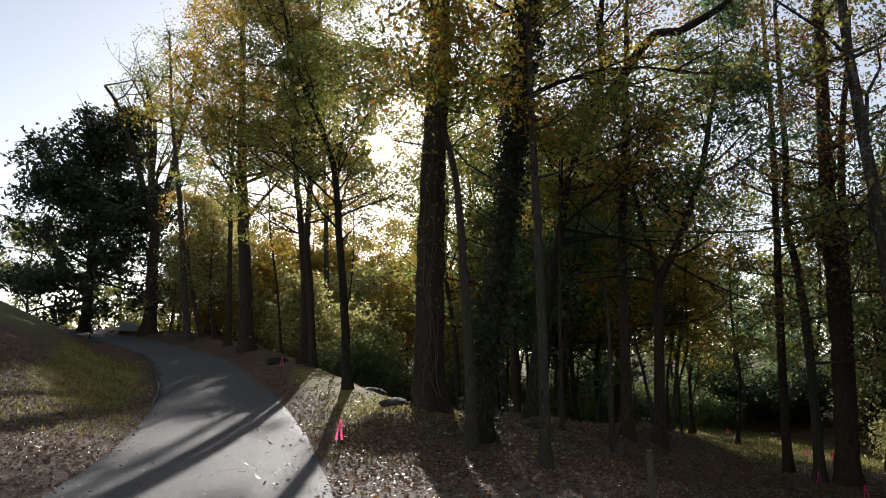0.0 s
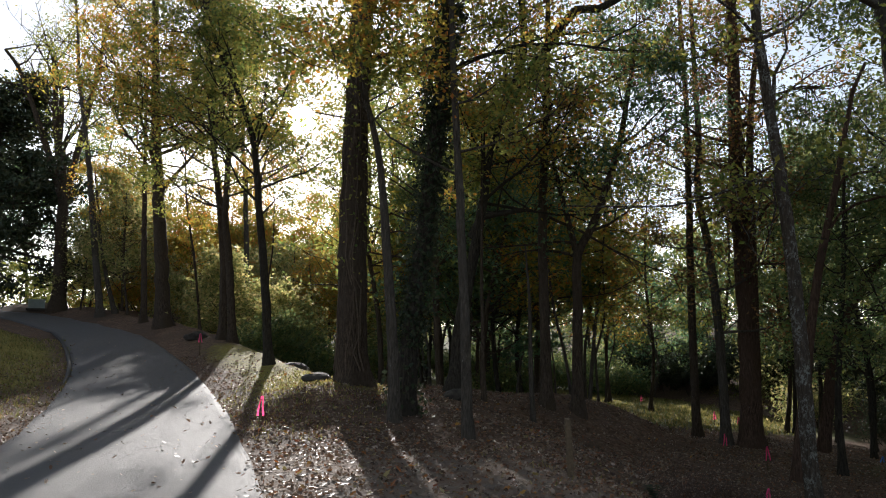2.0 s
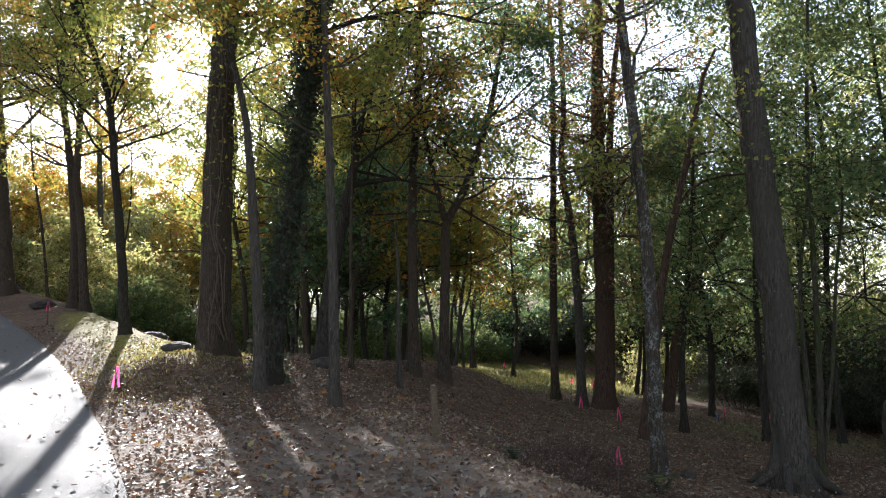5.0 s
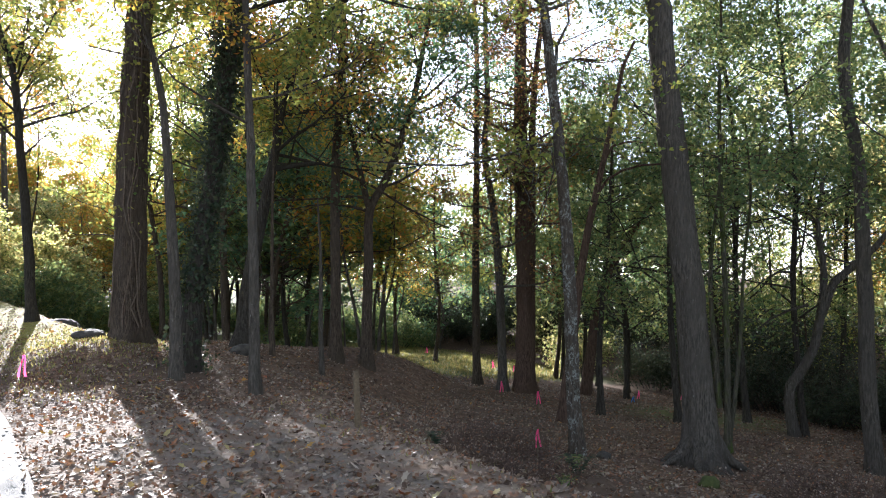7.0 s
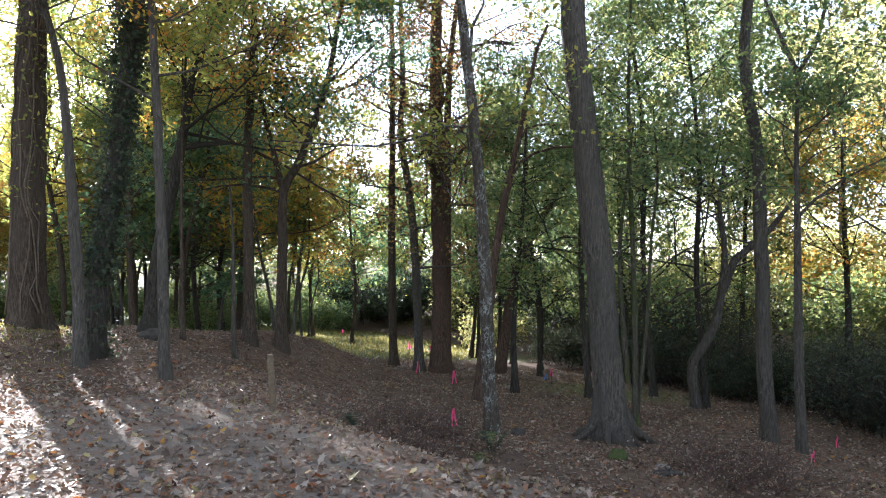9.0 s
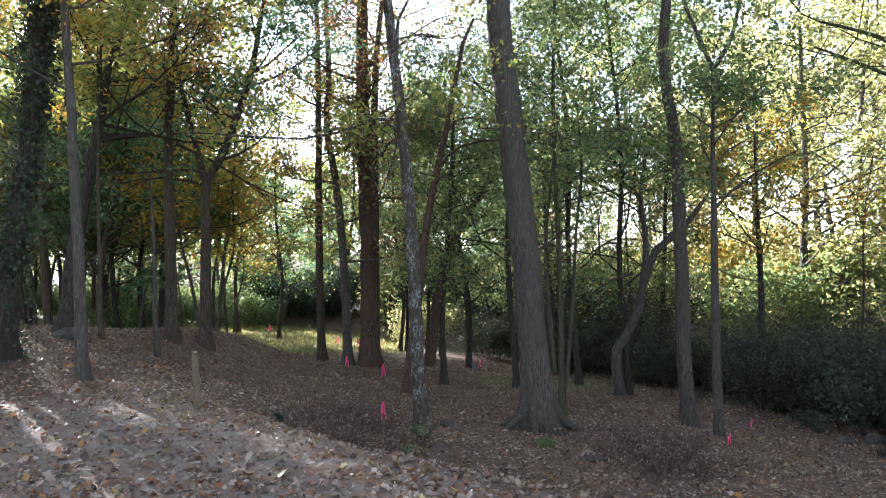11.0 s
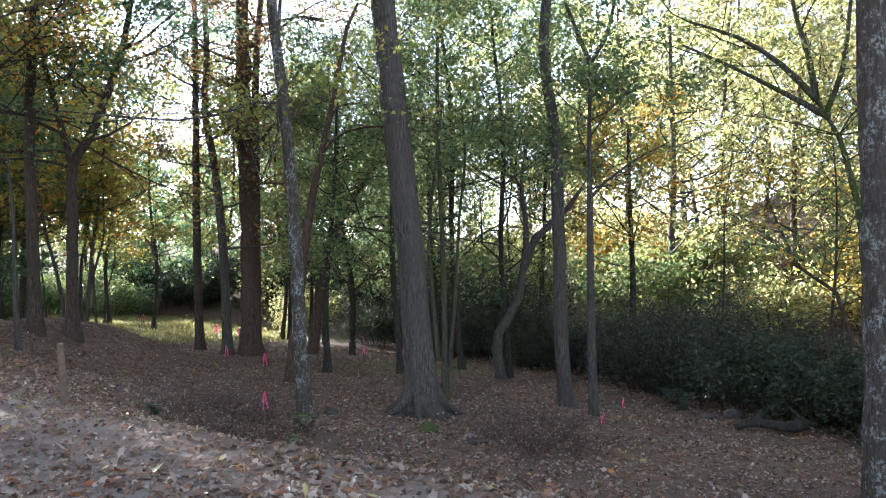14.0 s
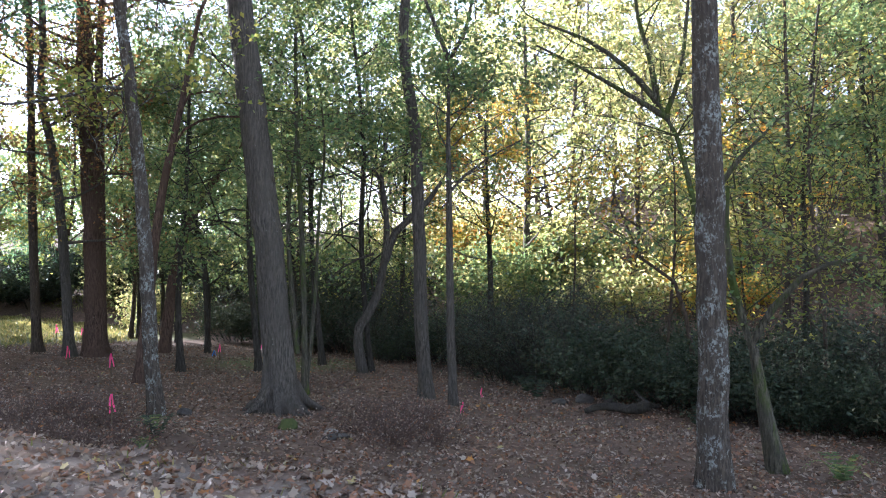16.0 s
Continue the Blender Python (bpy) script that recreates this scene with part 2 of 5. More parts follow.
def ground_z(x, y):
    x, y = np.asarray(x, float), np.asarray(y, float)
    gap, d = road_gap(x, y), np.hypot(x, y)
    upper = rise(d) * (1 - 0.8 * step(5, 14, gap) * step(14, 24, y))
    upper = upper + 2.6 * step(2.6, 11, -gap) * step(4, 20, y) + 0.5 * step(1.8, 6, -gap)
    upper = upper - 0.10 * step(7, 12.5, y) * step(-0.5, 2.5, x) * (1 - step(12, 15, y))
    berm = shoulder_x(y) - x
    upper = upper + (0.18 - 0.32 * step(1.5, 4.5, x)) * np.exp(-((berm - 1.8) / 2.2) ** 2) * step(13, 16.5, y) * (1 - step(19.5, 24, y))
    upper = upper - 2.1 * step(3.6, 8.5, gap) * step(18 + 0.35 * np.clip(x, 0, 8), 25 + 0.2 * np.clip(x, 0, 8), y)
    upper = upper + 0.42 * np.exp(-((gap - 3.6) / 1.6) ** 2) * step(12, 19, y) * (1 - step(60, 90, y))
    upper = upper + 0.24 * np.exp(-((x + 0.95) ** 2 + (y - 15.2) ** 2) / 1.6)
    lower = -0.6 - 0.085 * np.clip(x, -20, 19.5) + 1.0 * step(19.5, 22, x) + 0.30 * np.clip(x - 24, 0, 45) * (1 - 0.75 * step(18, 34, y))
    lower = lower - 0.012 * np.clip(y - 26, 0, 60) - 0.35 * np.exp(-((x - 4.3) / 0.9) ** 2) * np.exp(-((y - 7.5) / 2.2) ** 2)
    wide = np.interp(y, (0, 7, 9, 14, 17, 24, 60), (1.3, 1.3, 2.2, 4.2, 3.4, 4.5, 10))
    s = step(-0.15, 1, (x - shoulder_x(y)) / wide)
    return upper * (1 - s) + lower * s

# ---------------------------------------------------------------- mesh helpers
def mesh_of(name, verts, sizes, loops, material, smooth=True):
    """A mesh from arrays: corners, the number of corners of each face, and the corner of each loop."""
    me = bpy.data.meshes.new(name)
    verts, sizes, loops = np.asarray(verts, np.float32), np.asarray(sizes, np.int32), np.asarray(loops, np.int32)
    me.vertices.add(len(verts)), me.loops.add(len(loops)), me.polygons.add(len(sizes))
    me.vertices.foreach_set("co", verts.ravel())
    me.loops.foreach_set("vertex_index", loops)
    me.polygons.foreach_set("loop_start", np.concatenate(([0], np.cumsum(sizes)[:-1])).astype(np.int32))
    me.polygons.foreach_set("use_smooth", np.full(len(sizes), smooth))
    me.materials.append(material)
    me.update(calc_edges=True)
    return me


def under(ob, parent, label=""):
    ob.parent = parent
    return tagged(ob, label) if label else ob


def part(name, bm, material, parent, label=""):
    me = bpy.data.meshes.new(name)
    bm.to_mesh(me)
    bm.free()
    me.materials.append(material)
    return under(new(name, me), parent, label)


def frames_along(points):
    p = np.asarray(points, float)
    t = np.gradient(p, axis=0)
    t /= np.linalg.norm(t, axis=1)[:, None] + 1e-9
    ref = np.array((1.0, 0, 0)) if abs(t[0][0]) < 0.8 else np.array((0, 1.0, 0))
    us, vs = [], []
    for way in t:
        u = ref - way * (ref @ way)
        u /= np.linalg.norm(u)
        us.append(u), vs.append(np.cross(way, u))
        ref = u
    return p, np.array(us), np.array(vs)


def curve_points(points, gap):
    """A smooth line through a few points, cut into pieces about gap long."""
    p = np.asarray(points, float)
    if len(p) == 2:
        n = max(2, int(np.linalg.norm(p[1] - p[0]) / gap) + 1)
        return p[0] + (p[1] - p[0]) * np.linspace(0, 1, n)[:, None]
    ext = np.vstack((2 * p[0] - p[1], p, 2 * p[-1] - p[-2]))
    out = []
    for a, b, c, d in zip(ext, ext[1:], ext[2:], ext[3:]):
        n = max(1, int(np.linalg.norm(c - b) / gap))
        s = (np.arange(n) / n)[:, None]
        out.append(0.5 * (2 * b + (c - a) * s + (2 * a - 5 * b + 4 * c - d) * s ** 2 + (3 * b - a - 3 * c + d) * s ** 3))
    return np.vstack((*out, p[-1:]))


class Tubes:
    """Gathers round tapered limbs into one mesh."""

    def __init__(self):
        self.v, self.s, self.l, self.n = [], [], [], 0

    def add(self, points, radii, sides, rough=0.0, rng=None):
        p, u, v = frames_along(points)
        r = np.asarray(radii, float)[:, None] * np.ones((1, sides))
        if rough:
            wob = rng.normal(0, rough, (1, sides)) + rng.normal(0, rough * 0.5, (len(p), sides))
            r = r * (1 + wob)
        a = np.linspace(0, 2 * np.pi, sides, endpoint=False)
        ring = p[:, None] + r[..., None] * (np.cos(a)[None, :, None] * u[:, None] + np.sin(a)[None, :, None] * v[:, None])
        i = np.arange(len(p) - 1)[:, None] * sides
        j = np.arange(sides)[None]
        k = (j + 1) % sides
        quads = np.stack(np.broadcast_arrays(i + j, i + k, i + sides + k, i + sides + j), -1).reshape(-1, 4) + self.n
        self.v.append(ring.reshape(-1, 3)), self.l.append(quads.ravel()), self.s.append(np.full(len(quads), 4))
        self.l.append(np.arange(sides) + self.n + (len(p) - 1) * sides), self.s.append([sides])
        self.n += len(p) * sides

    def mesh(self, name, material):
        return mesh_of(name, np.vstack(self.v), np.concatenate(self.s), np.concatenate(self.l), material)


def leaf_mesh(name, at, size, material, rng, flat=0.0, slim=0.62, jitter=0.35, simple=False):
    """Many small pointed leaves, each folded along its midrib. flat: how far they lie level."""
    n = len(at)
    a = rng.normal(0, 1, (n, 3))
    a[:, 2] *= 1 - flat
    a /= np.linalg.norm(a, axis=1)[:, None] + 1e-9
    b = rng.normal(0, 1, (n, 3))
    b[:, 2] *= 1 - flat
    b -= a * (a * b).sum(1)[:, None]
    b /= np.linalg.norm(b, axis=1)[:, None] + 1e-9
    c = np.cross(a, b)
    s = (size * (1 + rng.uniform(-jitter, jitter, n)))[:, None]
    mid = at + a * s * 0.05
    if simple:
        v = np.stack((at - a * s * 0.5 - b * s * slim * 0.35, at - a * s * 0.4 + b * s * slim * 0.65, at + a * s * 0.6 - b * s * slim * 0.1), 1)
        return mesh_of(name, v.reshape(-1, 3), np.full(n, 3), np.arange(3 * n), material, smooth=False)
    v = np.stack((at - a * s * 0.5, mid + b * s * slim * 0.5 + c * s * 0.12, at + a * s * 0.5, mid - b * s * slim * 0.5 + c * s * 0.12), 1)
    base = (np.arange(n) * 4)[:, None]
    tri = np.concatenate((base + (0, 1, 2), base + (0, 2, 3)), 1).ravel()
    return mesh_of(name, v.reshape(-1, 3), np.full(2 * n, 3), tri, material, smooth=False)


def lobed_leaf_mesh(name, at, size, material, rng, tilt=0.3):
    """Fallen leaves with lobed outlines, cupped and lying nearly level."""
    n = len(at)
    a = np.linspace(0, 2 * np.pi, 13, endpoint=False)
    rim = np.array((1.0, 0.55, 0.72, 0.42, 0.66, 0.4, 0.5, 0.5, 0.4, 0.66, 0.42, 0.72, 0.55))
    turn, s = rng.uniform(0, 2 * np.pi, n), size * rng.uniform(0.5, 1.25, n)
    r = rim[None] * s[:, None] * 0.62 * (1 + rng.normal(0, 0.08, (n, 13)))
    x, y = r * np.cos(a), r * np.sin(a) * rng.uniform(0.6, 0.95, n)[:, None]
    z = s[:, None] * (rng.uniform(-0.1, 0.5, n)[:, None] * (y / s[:, None]) ** 2 * 2 + rng.uniform(-0.1, 0.35, n)[:, None] * (x / s[:, None]) ** 2) + x * rng.normal(0, tilt, n)[:, None] + y * rng.normal(0, tilt, n)[:, None]
    c, d = np.cos(turn)[:, None], np.sin(turn)[:, None]
    rims = np.stack((x * c - y * d, x * d + y * c, z - z.min(1)[:, None]), -1) + at[:, None]
    mid = at + np.stack((np.zeros(n), np.zeros(n), -z.min(1)), -1)
    v = np.concatenate((mid[:, None], rims), 1)
    i = np.arange(13)
    fan = np.stack((np.zeros(13, int), i + 1, (i + 1) % 13 + 1), -1).ravel()
    return mesh_of(name, v.reshape(-1, 3), np.full(13 * n, 3), ((np.arange(n) * 14)[:, None] + fan).ravel(), material, smooth=False)


# ---------------------------------------------------------------- trees
def grow(tubes, tips, start, way, length, radius, depth, rng, droop=0.0, sides=5, spread=0.8):
    """One limb with its side branches; gathers twig points for the leaves."""
    n = 4 if depth else 2
    pts, w = [np.array(start, float)], np.array(way, float)
    for _ in range(n):
        w = w + rng.normal(0, 0.16, 3) + np.array((0, 0, -droop if depth == 0 else 0.05))
        w /= np.linalg.norm(w)
        pts.append(pts[-1] + w * length / n)
    pts = np.array(pts)
    tubes.add(pts, np.linspace(radius, max(radius * 0.25, 0.004), n + 1), max(3, sides))
    if depth == 0:
        tips.extend(pts[1:])
        return
    tips.append(pts[-1])
    for _ in range(int(rng.integers(3, 6))):
        f = rng.uniform(0.25, 1.0)
        i = min(int(f * n), n - 1)
        at = pts[i] + (pts[i + 1] - pts[i]) * (f * n - i)
        side = rng.normal(0, 1, 3)
        side[2] = side[2] * 0.6 + 0.1
        side /= np.linalg.norm(side)
        aim = w * 0.7 + side * spread
        grow(tubes, tips, at, aim / np.linalg.norm(aim), length * rng.uniform(0.35, 0.6), max(radius * 0.42, 0.006), depth - 1, rng, droop, max(3, sides - 2), spread)


TRUNKS = {}


def tree(label, width, line, bark_kind="brown", leaf_kind="olive", leaves=4000, start=6.0, limbs=12, reach=3.0, size=0.10, forks=(),
         seed=1, sides=14, flare=1.7, up=0.45, droop=0.05, puff=0.22, depth=2, name="tree", aim=None, bare=0.0, category="tree", group="", split=True, clump=0.55, buttress=0.0, roots=0):
    """A tree: its trunk follows line (metres) from the ground; forks are limbs of their own, (width, points)."""
    rng = np.random.default_rng(seed)
    base = np.array(line[0], float)
    root = tagged(new(name), label, category, group)
    root.location = base
    pts = curve_points(np.array(line, float) - base, 0.35)
    high = pts[:, 2]
    total = high.max()
    r = width / 2 * (1 - 0.72 * np.clip(high / total, 0, 1) ** 1.3)
    r = r * (1 + (flare - 1) * np.exp(-np.clip(high, 0, None) / (0.16 + 0.36 * width)))
    pts = np.vstack((pts[0] - (0, 0, 0.35), pts))
    r = np.concatenate(([r[0] * 1.08], r))
    pts[1:-1, :2] += rng.normal(0, width * 0.03, (len(pts) - 2, 2))
    t = Tubes()
    TRUNKS[label] = (root, pts, r)
    t.add(pts, r, sides, 0.045, rng)
    if buttress:
        ring = t.v[0].reshape(len(pts), sides, 3)
        a = np.linspace(0, 2 * np.pi, sides, endpoint=False)
        for row, c in zip(ring, pts):
            k = 1 + buttress * np.exp(-max(c[2], 0) / 0.26) * (np.cos(a * 4 + 0.6) + 0.5 * np.cos(a * 7 + seed))
            row[:] = c + (row - c) * k[:, None]
    under(new("trunk", t.mesh("trunk", BARK[bark_kind])), root)
    for i in range(roots):
        q, a, far = Tubes(), 6.283 * (i + rng.uniform(-0.25, 0.25)) / roots, width * rng.uniform(1.15, 1.7)
        out = np.array((0.25, 0.5, 0.75, 1.0)) * far
        bend = a + np.array((0, 0.05, 0.1, 0.16)) * rng.normal(0, 2)
        drop = floor_z(base[0] + np.cos(bend) * out, base[1] + np.sin(bend) * out) - base[2]
        line_of = np.stack((np.cos(bend) * out, np.sin(bend) * out, drop + width * np.array((0.95, 0.38, 0.14, -0.06))), -1)
        smooth_line = curve_points(line_of, 0.08)
        q.add(smooth_line, np.linspace(width * 0.25, width * 0.06, len(smooth_line)), 9, 0.06, rng)
        under(new("root", q.mesh("root", BARK[bark_kind])), root)
    b, tips = Tubes(), []

    def limb_done():
        nonlocal b
        if split and b.n:
            under(new("branch", b.mesh("branch", BARK[bark_kind])), root)
            b = Tubes()

    for wide, way in forks:
        f = curve_points(np.array(way, float) - base, 0.3)
        b.add(f, np.linspace(wide / 2, wide / 2 * 0.35, len(f)), 9, 0.05, rng)
        for _ in range(max(3, int(len(f) / 4))):
            i = int(rng.integers(len(f) // 3, len(f)))
            side = rng.normal(0, 1, 3)
            side[2] = abs(side[2]) * 0.5
            grow(b, tips, f[i], side / np.linalg.norm(side), reach * rng.uniform(0.35, 0.7), max(wide * 0.13, 0.012), depth - 1, rng, droop)
        limb_done()
    for i in range(limbs):
        h = start + (total - start) * ((i + rng.uniform(0, 1)) / max(limbs, 1)) ** 0.9
        j = int(np.argmin(abs(pts[:, 2] - h)))
        a = rng.uniform(0, 2 * np.pi) if aim is None else aim + rng.normal(0, 0.7)
        e = up + rng.normal(0, 0.15)
        way = np.array((math.cos(a) * math.cos(e), math.sin(a) * math.cos(e), math.sin(e)))
        long = reach * (1 - 0.55 * max(0, (h - start) / max(total - start, 0.1))) * rng.uniform(0.7, 1.2)
        grow(b, tips, pts[j], way, long, max(min(r[j] * 0.4, 0.02 + long * 0.016), 0.01), depth, rng, droop)
        limb_done()
    if b.n:
        tagged(under(new("branchwork", b.mesh("branchwork", BARK[bark_kind])), root), kind="stuff")
    if leaves and tips:
        tips = np.array(tips)
        if bare:
            tips = tips[rng.random(len(tips)) > bare]
        weight = rng.random(len(tips)) ** 3 + 0.02
        weight[rng.random(len(tips)) > clump] *= 0.05
        pick = rng.choice(len(tips), leaves, p=weight / weight.sum())
        at = tips[pick] + rng.normal(0, puff, (leaves, 3)) * (1, 1, 0.7)
        tagged(under(new("crown", leaf_mesh("crown", at, size if split else size * 1.25, LEAF[leaf_kind], rng, 0.25, simple=not split)), root), kind="stuff")
    return root



# ---------------------------------------------------------------- ground, road
def fuzz(x, y, s, k=0):
    """A cheap smooth unevenness, about -1 to 1."""
    return (np.sin(x * s + 1.3 * k) * np.cos(y * s * 1.13 + k) + np.sin((x + y) * s * 0.71 + 2.1 * k) * 0.6 + np.sin((x * 0.6 - y) * s * 1.7 + k) * 0.4) / 2


def floor_z(x, y):
    off_road = step(1.6, 2.6, abs(road_gap(x, y)))
    lump = 0.05 * fuzz(x, y, 1.1, 1) + 0.022 * fuzz(x, y, 3.7, 2) + 0.012 * fuzz(x, y, 9.0, 3)
    z = ground_z(x, y) - 0.03 * (1 - off_road) + off_road * lump * (1 - 0.6 * np.exp(-((x - 1) ** 2 + (y - 8) ** 2) / 18))
    far = np.hypot(x, y)
    return z * (1 - step(60, 120, far)) + step(60, 220, far) * 4.0


def build_ground():
    az = np.radians(np.concatenate((np.linspace(-50, 95, 320), np.linspace(97, 308, 50))))
    far = np.concatenate((np.geomspace(0.35, 3, 12)[:-1], np.linspace(3, 26, 140), np.geomspace(26.3, 4000, 60)))
    A, D = np.meshgrid(az, far)
    X, Y = D * np.sin(A), D * np.cos(A)
    Z = floor_z(X, Y)
    n, m = A.shape
    v = np.stack((X, Y, Z), -1).reshape(-1, 3)
    i, j = np.meshgrid(np.arange(n - 1), np.arange(m), indexing="ij")
    k = (j + 1) % m
    quads = np.stack((i * m + j, i * m + k, (i + 1) * m + k, (i + 1) * m + j), -1).reshape(-1, 4)[:, ::-1]
    v = np.vstack((v, (0, 0, float(floor_z(0, 0)))))
    tip = np.stack((np.full(m, n * m), (np.arange(m) + 1) % m, np.arange(m)), -1)[:, ::-1]
    me = mesh_of("ground", v, np.concatenate((np.full(len(quads), 4), np.full(m, 3))), np.concatenate((quads.ravel(), tip.ravel())), GROUND)
    x, y = v[:, 0], v[:, 1]
    gap, edge = road_gap(x, y), x - shoulder_x(y)
    layers = {
        "grit": (1 - step(-1.0, 0.5, edge)) * (1 - step(9.5, 12.5, y)) * step(-2.5, 0.8, gap - 1.2),
        "moss": np.exp(-(((gap - 3.7) / 1.5) ** 2)) * step(14, 17, y) * (1 - step(26, 32, y)) * (x < 0.3)
        + np.exp(-(((gap + 3.6) / 1.6) ** 2)) * step(17, 21, y) * (1 - step(30, 36, y))
        + 0.75 * np.exp(-((x - 4.6) ** 2 + (y - 3.4) ** 2) / 0.8),
        "lawn": step(24, 28, y) * step(1, 6, x) * (1 - step(17, 20, x)) + 0.8 * np.exp(-((x - 14) ** 2 + (y - 17) ** 2) / 8) + step(4, 7, gap * -1) * step(24, 30, y),
        "soil": np.exp(-((x - 4.3) ** 2 / 1.2 + (y - 8.2) ** 2 / 3)) + step(15.5, 17.5, x) * (1 - step(24, 28, y)),
    }
    for name, value in layers.items():
        me.attributes.new(name, "FLOAT", "POINT").data.foreach_set("value", np.clip(value, 0, 1).astype(np.float32))
    tagged(new("ground", me), "woodland floor of brown leaf litter, earth and moss", "ground", kind="structure")


def build_road():
    s = np.concatenate((np.linspace(-30, 6, 24), np.linspace(6.4, 62, 150)))
    lean = road_x(s + 0.4) - road_x(s - 0.4)
    nx, ny = 0.8 / np.hypot(0.8, lean), -lean / np.hypot(0.8, lean)
    across = np.array((-1.0, -0.995, -0.9, -0.6, -0.3, 0, 0.3, 0.6, 0.9, 0.995, 1.0)) * ROAD_WIDE / 2
    drop = np.array((-0.12, 0.028, 0.03, 0.04, 0.05, 0.055, 0.05, 0.04, 0.03, 0.028, -0.12))
    ragged = 1 + 0.012 * fuzz(s, s * 0.3, 2.7, 1)[:, None] * (abs(across) > 1.3)
    X = road_x(s)[:, None] + nx[:, None] * across * ragged
    Y = s[:, None] + ny[:, None] * across * ragged
    Z = ground_z(road_x(s), s)[:, None] * 0.5 + ground_z(X, Y) * 0.5 + drop
    n, m = X.shape
    i, j = np.meshgrid(np.arange(n - 1), np.arange(m - 1), indexing="ij")
    quads = np.stack((i * m + j, i * m + j + 1, (i + 1) * m + j + 1, (i + 1) * m + j), -1).reshape(-1, 4)
    me = mesh_of("road", np.stack((X, Y, Z), -1).reshape(-1, 3), np.full(len(quads), 4), quads.ravel(), ASPHALT)
    tagged(new("road", me), "narrow worn grey asphalt lane curving uphill", "road", kind="structure")
    # a rolled asphalt kerb on the inner side of the bend
    t = Tubes()
    y = np.linspace(21, 38, 40)
    lean = road_x(y + 0.4) - road_x(y - 0.4)
    k = -ROAD_WIDE / 2 - 0.06
    x2, y2 = road_x(y) + k * 0.8 / np.hypot(0.8, lean), y - k * lean / np.hypot(0.8, lean)
    t.add(np.stack((x2, y2, ground_z(x2, y2) + 0.025), -1), 0.06 * np.clip(np.minimum(y - 20.9, 38.1 - y) / 1.5, 0.15, 1), 8, 0.05, np.random.default_rng(3))
    tagged(new("kerb", t.mesh("kerb", KERB)), "low rolled dark asphalt kerb along the lane", "kerb", kind="structure")


build_ground()
build_road()

# ---------------------------------------------------------------- trees that stand singly
tree("tall trunk with woody vines climbing its deeply furrowed bark", 0.57, [(-0.27, 15.98, 0.51), (-0.30, 15.98, 2.51), (-0.24, 15.98, 5.58), (-0.13, 15.98, 9.34), (-0.05, 15.98, 13.84), (0.03, 15.98, 18.34)],
     bark_kind='brown', leaf_kind='olive', leaves=8000, start=6.5, limbs=18, reach=4.2, puff=0.28, seed=11, sides=24, flare=1.6, buttress=0.15)
tree("leaning trunk wrapped in dark evergreen ivy", 0.35, [(0.68, 14.17, 0.18), (0.81, 14.17, 1.61), (1.07, 14.15, 3.55), (1.32, 14.13, 5.78), (1.54, 14.10, 8.45), (1.74, 14.08, 12.45), (1.94, 14.06, 16.44)],
     bark_kind='dark', leaf_kind='olive', leaves=8000, start=6, limbs=18, reach=4.0, puff=0.28, seed=12)
tree("slim grey-brown trunk leaning towards the lane", 0.20, [(0.49, 13.55, 0.10), (0.45, 13.55, 1.61), (0.34, 13.55, 3.17), (0.18, 13.56, 4.88), (-0.01, 13.56, 5.71), (-0.11, 13.56, 6.45), (-0.22, 13.56, 7.19)],
     bark_kind='grey', leaf_kind='gold', leaves=3500, start=5.0, limbs=10, reach=2.2, seed=13, flare=1.4)
tree("straight young trunk with yellow-green foliage", 0.17, [(1.63, 12.53, -0.03), (1.58, 12.54, 1.98), (1.52, 12.54, 3.80), (1.44, 12.55, 5.42), (1.38, 12.56, 7.42), (1.32, 12.57, 9.42)],
     bark_kind='grey', leaf_kind='olive', leaves=7000, start=4.2, limbs=16, reach=2.6, up=0.25, seed=14, flare=1.4)
tree("dark tree with a heavy forked crown and golden leaves", 0.36, [(2.00, 17.72, 0.33), (2.19, 17.70, 2.13), (2.59, 17.65, 4.18), (2.86, 17.60, 5.89), (3.32, 17.52, 7.01)],
     bark_kind='dark', leaf_kind='gold', leaves=8000, start=4.0, limbs=14, reach=3.8, puff=0.3, seed=15,
     forks=[(0.206, [(2.40, 17.67, 3.82), (2.61, 17.64, 4.29), (2.98, 17.58, 4.38), (3.74, 17.44, 4.46)]), (0.257, [(3.32, 17.52, 7.01), (3.65, 17.46, 8.42), (3.61, 17.47, 9.40), (3.76, 17.43, 10.94)]), (0.283, [(3.32, 17.52, 7.01), (3.90, 17.40, 7.86), (4.47, 17.26, 8.77), (4.85, 17.16, 9.17), (5.33, 17.02, 9.15), (6.38, 16.65, 9.74), (6.96, 16.42, 10.44)])])
tree("slender straight young tree on the bank crest", 0.42, [(7.44, 47.97, -1.50), (7.42, 47.97, 3.06), (7.20, 48.00, 7.22), (7.19, 48.01, 13.65), (7.19, 48.01, 15.15), (7.19, 48.01, 16.65)],
     bark_kind='dark', leaf_kind='olive', leaves=4500, start=4.5, limbs=12, reach=2.2, up=0.2, seed=16)
tree("crooked slim trunk standing on a mossy hump", 0.24, [(-2.66, 22.11, 0.80), (-2.78, 22.09, 2.84), (-3.00, 22.06, 4.92), (-3.15, 22.04, 6.73), (-3.63, 21.97, 8.38), (-4.41, 21.82, 10.20), (-4.77, 21.76, 11.66), (-5.13, 21.69, 13.11)],
     bark_kind='dark', leaf_kind='olive', leaves=22000, start=4.0, limbs=40, reach=3.4, seed=17, flare=1.6)
